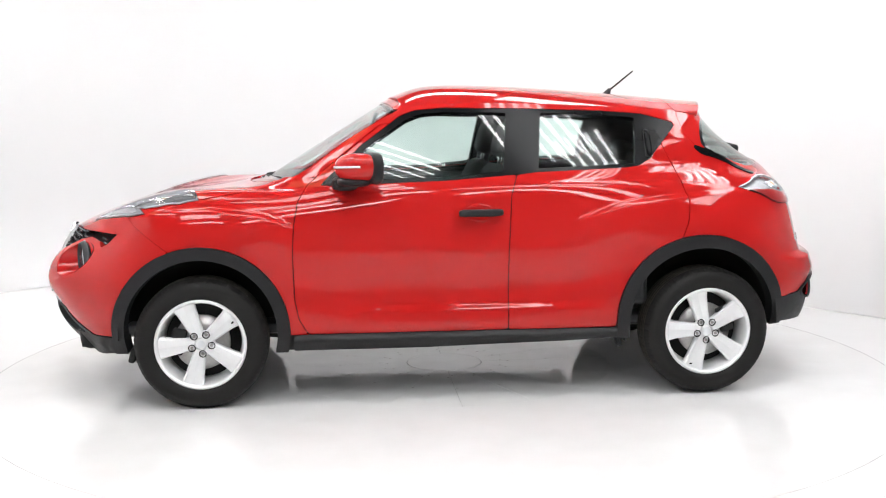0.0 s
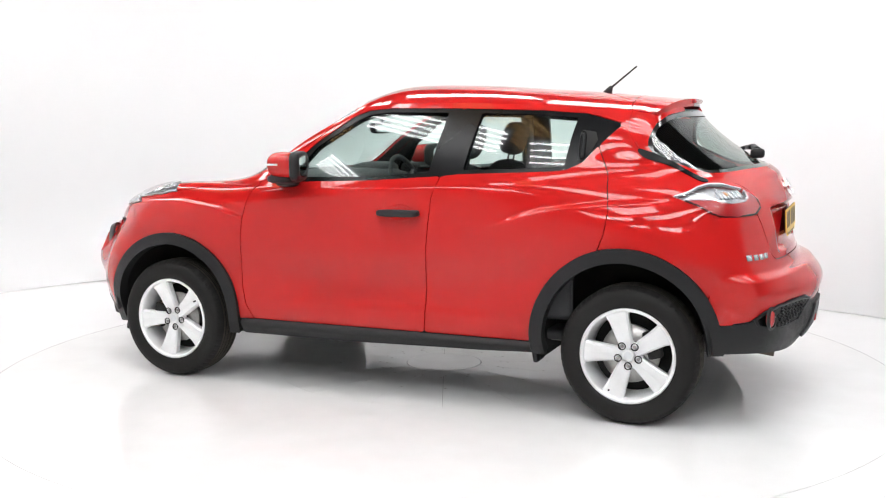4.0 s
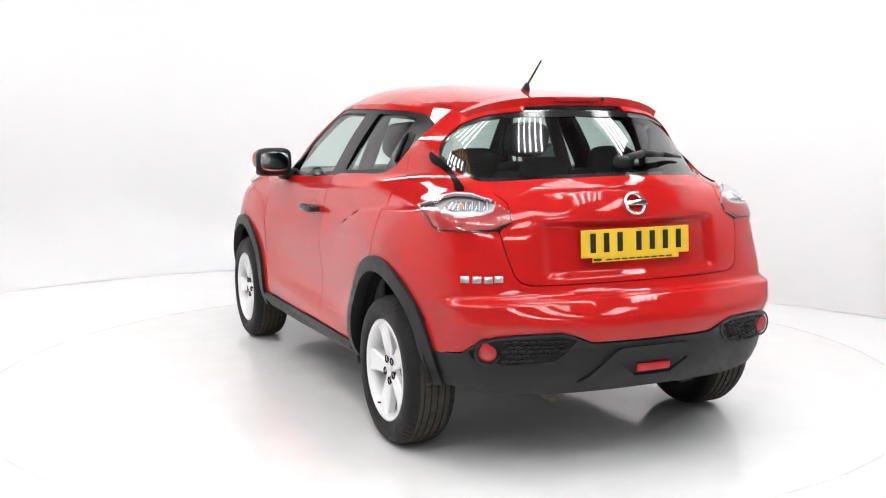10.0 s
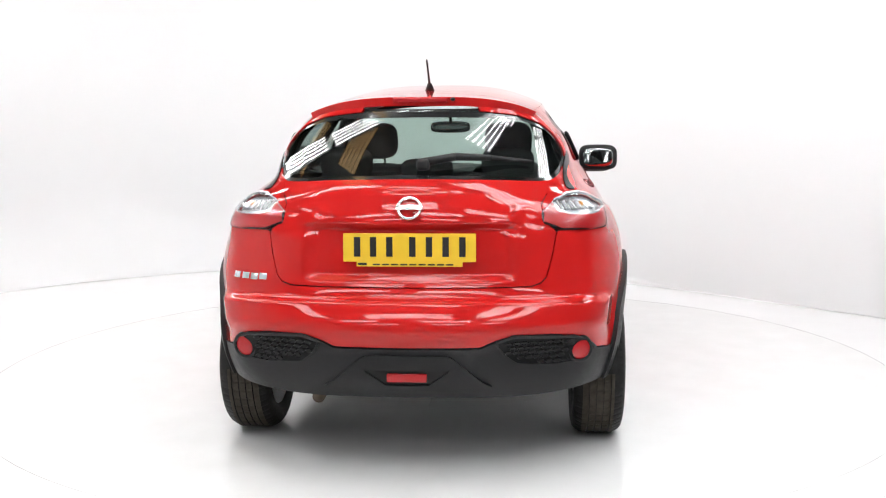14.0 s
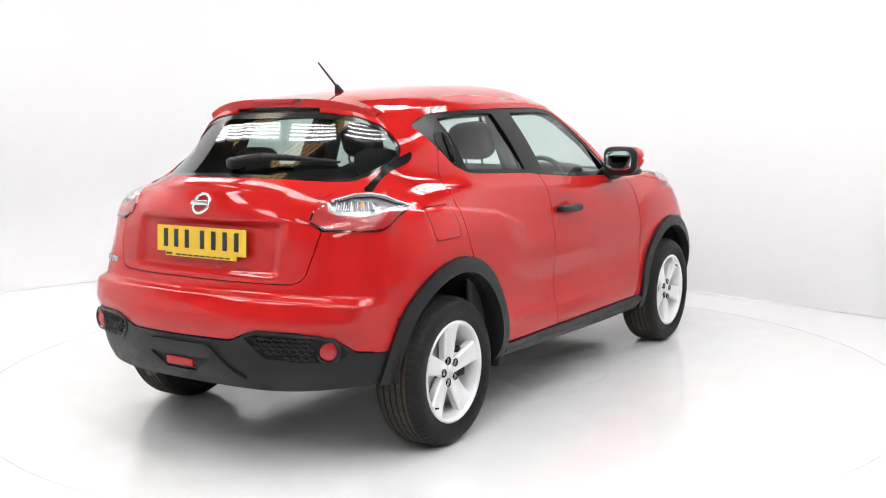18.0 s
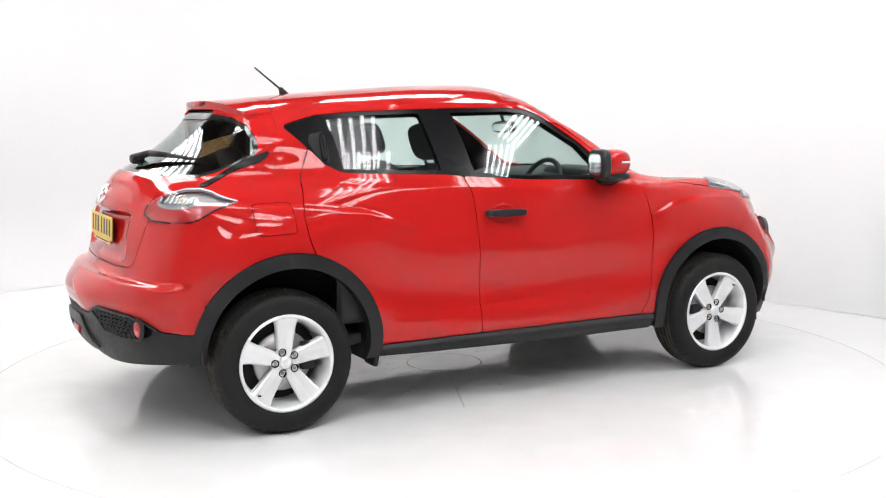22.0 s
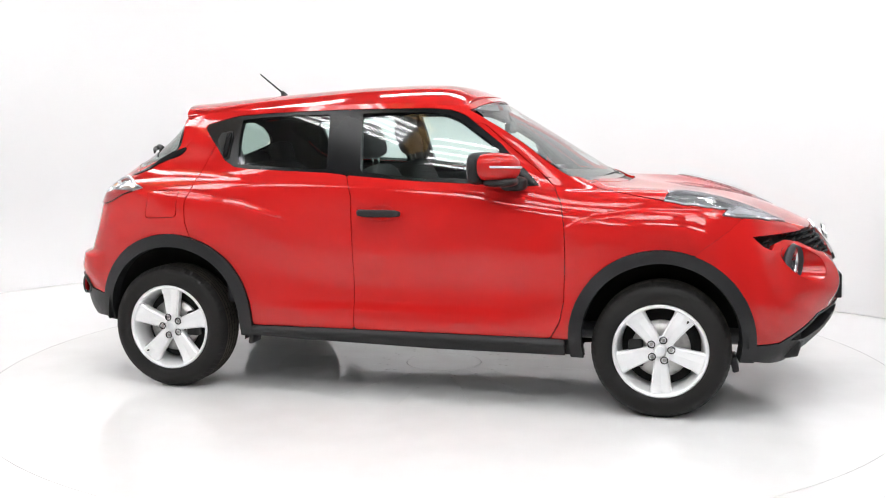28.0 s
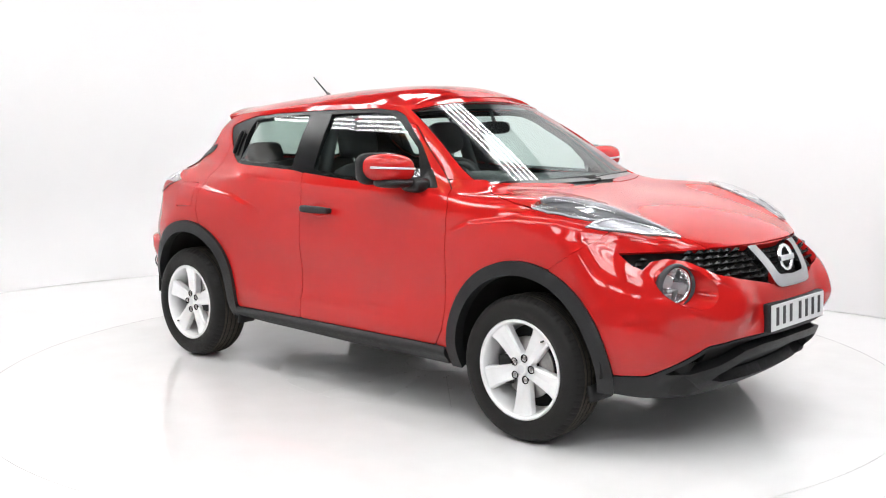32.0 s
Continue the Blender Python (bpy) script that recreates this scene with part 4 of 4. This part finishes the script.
# ---- number plates: the characters are plain bars
def number_plate(m, face, tab=False):
    back = part("number_plate", box((.535, .122, .030) if not tab else (.518, .109, .006), (0, 0, -.016) if not tab else (0, 0, -.003), .003, 1), BLACK, car, "number plate in a black holder")
    back.matrix_basis = m
    part("plate_face", box((.520, .111, .004), (0, 0, .002), .0015, 1), face, back, smooth=False)
    for k, x in enumerate((-.205, -.142, -.078, .012, .077, .142, .207)):
        part("character_bar", box((.025, .077, .002), (x, .003, .0045)), INK, back, smooth=False)
    if tab:
        part("dealer_strip", box((.415, .022, .004), (-.0, -.063, .002)), face, back, smooth=False)
        for k in range(9):
            part("strip_bar", box((.028, .006, .002), (-.13 + k * .036, -.066, .0045)), INK, back, smooth=False)
        part("strip_bar", box((.035, .009, .002), (-.185, -.064, .0045)), INK, back, smooth=False)
    return back


number_plate(facing(Vector((2.118, 0, .565)), Vector((1, 0, .03))), PLATE_WHITE)
number_plate(facing(Vector((-1.880, 0, .902)), Vector((-1, 0, .05))), PLATE_YELLOW, True)

# ---- tail lamps
tl = tail_lamp
clear_zone = both(tl, poly(U * WK, Z, [(15.0 * WK, 1.03), (15.9 * WK, 1.036), (16.55 * WK, 1.036), (16.8 * WK, 1.026), (17.1 * WK, 1.020), (17.6 * WK, 1.022), (17.8 * WK, 1.036), (17.90 * WK, 1.07), (18.1 * WK, 1.2), (15 * WK, 1.2)]))
for s in "LR":
    t = panel("tail_light", tl, LENS, car, s, 0, .006, "tail light with a clear upper and a red lower lens")
    panel("housing", tl - .004, LAMP_SILVER, t, s, 0, -.016)
    panel("red_lens", both(tl, -clear_zone), LENS_RED, t, s, 0, .003)
    panel("divider", both(tl, abs(clear_zone) - .004), LAMP_SILVER, t, s, .01, .004)
    panel("lamp_edge", both(tl - .001, -tl - .003, 1.03 - Z), LAMP_BRIGHT, t, s, .012, .005)
    panel("lamp_edge", both(tl - .004, -tl - .003, Z - 1.03), GLOSSBLACK, t, s, .010, .006)
    g = 1 if s == "L" else -1
    # rib tones alternate: the ribbed chrome's bright and dark reflections put into colour
    for k in range(20):
        u = 16.85 + k * .048
        q, n = skin_at(u * WK, 1.060 + .003 * math.sin(k * 2.1), U * WK, Z, TAIL_ZONE)
        b = part("reflector_rib", box((.0040, .046, .008), (0, 0, 0), .0015, 1), (CHROME, LAMP_BRIGHT, LAMP_MID)[k % 3], t)
        b.matrix_basis = facing(Vector((q.x, g * q.y, q.z)) - Vector((n.x, g * n.y, n.z)) * .010, Vector((n.x, g * n.y, n.z)))
    for u in (17.22,):
        q, n = skin_at(u * WK, 1.062, U * WK, Z, TAIL_ZONE)
        b = part("amber_bulb", superblob((.014, .028, .008), (0, 0, 0), .8, 10), AMBER, t)
        b.matrix_basis = facing(Vector((q.x, g * q.y, q.z)) - Vector((n.x, g * n.y, n.z)) * .006, Vector((n.x, g * n.y, n.z)))

# ---- rear skirt: honeycomb inserts, round reflectors, fog lamp
INSERT = [(.715, .505), (.69, .535), (.64, .558), (.41, .572), (.345, .553), (.375, .500), (.42, .466), (.56, .456), (.66, .462), (.705, .480)]
insert = both(poly(Y, Z, INSERT), X + 1.7)
for s in "LR":
    g = 1 if s == "L" else -1
    ins = panel("bumper_insert", insert, SATIN, car, s, .004, .0075, "black honeycomb insert with a round red reflector")
    panel("insert_rim", both(insert - .010, -insert), BLACK, ins, s, .012, .011)
    hex_me = None
    for r in range(5):
        z = .470 + r * .020
        for k in range(9):
            y = .385 + (k + .5 * (r % 2)) * .031
            if y > .605 or poly(np.array([y]), np.array([z]), INSERT)[0] > -.010:
                continue
            p, n = tail_at(g * y, z)
            if hex_me is None:
                v, f = lathe([(.0155, 0), (.0135, .005), (.0115, .005), (.0100, .0015), (0, .0015)], 6, "z")
                ob = sheet("hexagon", v * [1.15, .62, 1], f, BLACK, ins, smooth=False)
                hex_me = ob.data
            else:
                ob = new("hexagon", hex_me)
                ob.parent = ins
            ob.matrix_basis = facing(p + n * .008, n)
    p, n = tail_at(g * .657, .508)
    v, f = lathe([(0, .010), (.025, .009), (.038, .005), (.042, 0), (.042, -.01)], 32, "z")
    ob = sheet("round_reflector", v, f[:, ::-1], REFLECTOR_RED, ins)
    ob.matrix_basis = facing(p + n * .010, Vector((-1, g * .25, 0)))
    v, f = lathe([(.043, .010), (.047, .014), (.054, .010), (.056, 0)], 32, "z")
    ob = sheet("reflector_ring", v, f, BLACK, ins)
    ob.matrix_basis = facing(p + n * .006, Vector((-1, g * .25, 0)))
FOG = [(0, .448), (.17, .448), (.10, .405), (.085, .392), (0, .390), (-.1, .390), (-.1, .448)]
DIFFUSER = [(0, .506), (.150, .506), (.172, .498), (.285, .402), (.325, .380), (.30, .366), (0, .366), (-.1, .366), (-.1, .506)]
panel("diffuser", both(poly(Y, Z, DIFFUSER), -poly(Y, Z, FOG), X + 1.7), BLACK, car, "C", .014, .018)
fog = panel("fog_recess", both(poly(Y, Z, FOG), X + 1.7), DARK, car, "C", .004, .0085, "dark recess with a red rear fog lamp")
p, n = tail_at(0, .418)
part("fog_lamp", box((.03, .155, .034), tuple(p + n * .006), .006), REFLECTOR_RED, fog)
part("exhaust_pipe", tube_between((-1.60, .37, .325), (-1.86, .375, .295), .026, .026, 20), RUST, car, "rusty exhaust tail pipe")
part("exhaust_box", superblob((.26, .62, .13), (-1.62, .22, .400), .6, 14), RUST, car)
for s in (1, -1):
    part("tow_bracket", box((.05, .07, .05), (-1.70, s * .56, .338), .006), DARK, car)

# ---- mirrors
for s in (1, -1):
    hs = part("door_mirror", superblob((.205, .210, .138), (.508, s * .886, 1.165), .78, 22), RED, car, "red door mirror with a silver indicator strip")
    for w in hs.data.vertices:
        k = (s * w.co.y - .78) / .215
        w.co.x -= .045 * k * k
        w.co.z += .012 * k
        w.co.x = max(w.co.x, .438 - .28 * (s * w.co.y - .886))
    part("mirror_base", superblob((.165, .19, .05), (.510, s * .868, 1.103), .7, 14), BLACK, hs)
    part("mirror_arm", superblob((.13, .12, .07), (.555, s * .765, 1.088), .6, 12), BLACK, hs)
    rim_ob = part("mirror_rim", superblob((.064, .222, .152), (.424, s * .884, 1.167), .50, 18), BLACK, hs)
    glass_ob = part("mirror_glass", superblob((.004, .172, .106), (.3915, s * .884, 1.167), .55, 16), MIRROR, hs)
    for ob in (rim_ob, glass_ob):
        for w in ob.data.vertices:
            w.co.x -= .28 * (s * w.co.y - .884)
    v = []
    for i in range(15):
        a = math.radians(-38 + 118 * i / 14)
        k = (math.cos(a) ** 2.564 + abs(math.sin(a)) ** 2.564) ** -.39
        y = .886 + .1075 * math.sin(a) * k
        b = (y - .78) / .215
        v += [(.508 + .105 * math.cos(a) * k - .045 * b * b, s * y, 1.166 + zz + .012 * b) for zz in (-.005, .005)]
    f = [[2 * i, 2 * i + 2, 2 * i + 3, 2 * i + 1] for i in range(14)]
    strip = sheet("indicator", v, f, LAMP_BRIGHT, hs)
    m = strip.modifiers.new("thick", "SOLIDIFY")
    m.thickness, m.offset = .008, 0
    corner = both(poly(X, Z, [(.675, 1.078), (.53, 1.072), (.53, 1.105), (.56, 1.125), (.585, 1.165)]), 7.2 - V, sideways)
    panel("mirror_corner", corner, SATIN, hs, "L" if s > 0 else "R", .01, .003)

# ---- door handles
for s in (1, -1):
    bar = part("door_handle", superblob((.215, .030, .036), (-.105, s * .853, .940), .45, 16), BLACK, car, "black pull door handle")
    part("handle_mount", superblob((.05, .045, .032), (-.195, s * .838, .941), .5, 10), BLACK, bar)
    part("handle_mount", superblob((.035, .045, .028), (-.018, s * .836, .937), .5, 10), BLACK, bar)
    q, n = side_at(-.105, .938, s)
    v, f = lathe([(0, -.001), (.05, -.0005), (.062, .0022), (.066, .0002)], 40, "z")
    dish = sheet("handle_dish", v * [1.15, .66, 1], f[:, ::-1], RED, bar)
    dish.matrix_basis = facing(q + n * .001, n)
    pocket = both(poly(X, Z, [(-.975, 1.205), (-1.0, 1.200), (-1.035, 1.245), (-1.06, 1.30), (-1.045, 1.335), (-.985, 1.345), (-.975, 1.335)]), 7.5 - V, sideways)
    pk = panel("rear_handle", pocket, DARK, car, "L" if s > 0 else "R", .004, -.001, "black rear door handle hidden in the window trim")
    q, n = side_at(-.995, 1.272, s)
    lever = part("handle_lever", superblob((.030, .145, .022), (0, 0, 0), .5, 12), SATIN, pk)
    lever.matrix_basis = facing(q + n * .004, n)

# ---- aerial
mast = part("aerial", tube_between((-.958, 0, 1.556), (-1.095, 0, 1.666), .0055, .004, 8), BLACK, car, "short black roof aerial")
bm = tube_between((-.94, 0, 1.525), (-.962, 0, 1.566), .026, .009, 16)
part("aerial_base", bm, BLACK, mast)

# ---- brake lamp, washer jet and wiper at the tail
zt = float(roof_height(np.array([-1.39]), np.array([0.0]))[0])
part("brake_light", box((.03, .235, .022), (-1.402, 0, zt - .012), .006), REFLECTOR_RED, car, "red high-level brake light in the spoiler")
part("washer_jet", superblob((.02, .022, .016), (-1.405, -.14, zt - .010), 1, 10), BLACK, car)
q, n = tail_at(-.04, 1.205)
wp = part("rear_wiper", superblob((.07, .055, .05), tuple(q + n * .012), .6, 14), BLACK, car, "black rear wiper parked low on the glass")
pts = [tail_at(y, z)[0] + tail_at(y, z)[1] * h for y, z, h in ((-.03, 1.205, .024), (-.16, 1.222, .030), (-.30, 1.222, .024), (-.47, 1.215, .010))]
for a_, b_, r0, r1 in ((pts[0], pts[1], .018, .016), (pts[1], pts[2], .016, .012), (pts[2], pts[3], .012, .005)):
    part("wiper_arm", tube_between(a_, b_, r0, r1, 12), BLACK, wp)

# ---- small flaps before the wheels
for s in (1, -1):
    part("wheel_flap", box((.025, .11, .055), (-.815, s * .775, .275), .006, 1, pose(0, 0, 0, 0, 12, 0)), BLACK, car)
    part("wheel_flap", box((.03, .15, .07), (1.60, s * .745, .262), .006, 1, pose(0, 0, 0, 0, -15, 0)), BLACK, car)

# ---- cowl and front wipers
cowl = panel("cowl", both(poly(X, Y, [(1.09, -.1), (1.09, .0), (1.075, .22), (1.03, .42), (.96, .56), (.90, .63), (.80, .66), (.80, .5), (.9, .3), (.9, -.1)]), V - 8.12, 7.0 - V), BLACK, car, "C", .01, -.012, "black plastic cowl under the windscreen")
for y0, y1 in ((-.50, .12), (.02, .56)):
    p0 = Vector((1.015 - .34 * y0 * y0, y0, 1.080))
    p1 = Vector((1.005 - .34 * y1 * y1, y1, 1.092))
    arm = part("front_wiper", tube_between(p0, p1, .010, .006, 10), BLACK, car, "black windscreen wiper")
    part("wiper_blade", box(((p1 - p0).length * .95, .012, .018), (0, 0, 0), .003, 1), BLACK, arm).matrix_basis = Matrix.Translation((p0 + p1) / 2 + Vector((-.02, 0, .012))) @ (p1 - p0).to_track_quat("X", "Z").to_matrix().to_4x4()

# ---- model script on the tail, as plain shapes
for k in range(4):
    y = .715 - k * .040
    q, n = tail_at(y, .778)
    b = part("script_bar", box((.034, .026, .003), (0, 0, 0), .001, 1), LAMP_SILVER, car, "chrome script on the tail")
    b.matrix_basis = facing(q + n * .003, n)

# ---- cabin
part("cabin_floor", box((2.5, 1.40, .05), (-.15, 0, .36), .02), TRIM, car)
dash = part("dashboard", superblob((.62, 1.36, .42), (.72, 0, .90), .45, 20), TRIM, car, "dark grey dashboard")
part("instrument_hood", superblob((.22, .36, .10), (.62, -.36, 1.09), .6, 14), TRIM, dash)
v, f = lathe([(.185 + .014 * math.cos(a), .014 * math.sin(a)) for a in np.linspace(0, 2 * np.pi, 12, endpoint=False)], 48, "x", closed=True)
sw = sheet("steering_wheel", v, f, TRIM, car, "black steering wheel on the right-hand side")
sw.matrix_basis = pose(.40, -.36, 1.0, 0, 22, 0)
part("wheel_boss", superblob((.05, .14, .12), (0, 0, 0), .7, 12), TRIM, sw)
for a in (0, 120, 240):
    part("wheel_spoke", tube_between((0, .04 * math.sin(math.radians(a)), -.04 * math.cos(math.radians(a))), (0, .18 * math.sin(math.radians(a + 60)), .18 * math.cos(math.radians(a + 60))), .014, .012, 8), TRIM, sw)
lean = pose(0, 0, 0, 0, -18, 0)


def seat(x, y, wide=.48, high=.62, rest=True):
    st = part("seat", superblob((.52, wide, .20), (x, y, .58), .5, 18), FABRIC, car, "dark grey fabric car seat")
    part("seat_back", superblob((.17, wide, high), (x - .30, y, .86), .5, 18, lean), FABRIC, st)
    if rest:
        part("headrest", superblob((.11, .25, .19), (x - .42, y, 1.285), .55, 16, lean), FABRIC, st)
        for d in (-.05, .05):
            part("headrest_post", tube_between((x - .385, y + d, 1.12), (x - .41, y + d, 1.25), .006), CHROME, st)
    return st


for y in (.36, -.36):
    seat(.12, y)
bench = part("rear_bench", superblob((.48, 1.22, .20), (-.72, 0, .60), .45, 18), FABRIC, car, "dark grey rear bench seat")
part("bench_back", superblob((.16, 1.22, .56), (-1.02, 0, .88), .45, 18, lean), FABRIC, bench)
for y in (.37, 0, -.37):
    part("headrest", superblob((.10, .24, .13 if y else .09), (-1.13, y, 1.20 if y else 1.17), .55, 14, lean), FABRIC, bench)
part("parcel_shelf", box((.50, 1.02, .03), (-1.42, 0, 1.09), .01), TRIM, car)
mir = part("interior_mirror", superblob((.035, .235, .068), (.400, 0, 1.352), .5, 14), SATIN, car, "black rear-view mirror behind the windscreen")
part("mirror_stem", tube_between((.400, 0, 1.365), (.372, 0, 1.440), .010), BLACK, mir)
part("mirror_face", superblob((.008, .215, .055), (.382, 0, 1.352), .5, 12), CHROME, mir)
lin = both(outline + .03, split)
p_, n_, f_ = cut(*roof_src, lin)
p_ = p_ - [0, 0, .035]
sheet("headlining", np.concatenate([p_, p_ * FLIP]), np.concatenate([f_, f_[:, ::-1] + len(p_)]), LINING, car, "pale cloth headlining")
for s in (1, -1):
    part("door_card", box((1.55, .04, .62), (-.20, s * .745, .76), .03), TRIM, car)
    part("belt_pillar", tube_between((-.33, s * .49, 1.42), (-.30, s * .63, 1.05), .035, .04, 10), TRIM, car)


def motions():
    rows = [(float(t), 185.399 - 7.1374 * t) for t in range(33)]
    walk(car, [(t, pose(0, 0, 0, 0, 0, a) @ pose(-.0008, -.0159, 0)) for t, a in rows])
    walk(turntable, [(t, pose(0, 0, 0, 0, 0, a)) for t, a in rows])


motions()
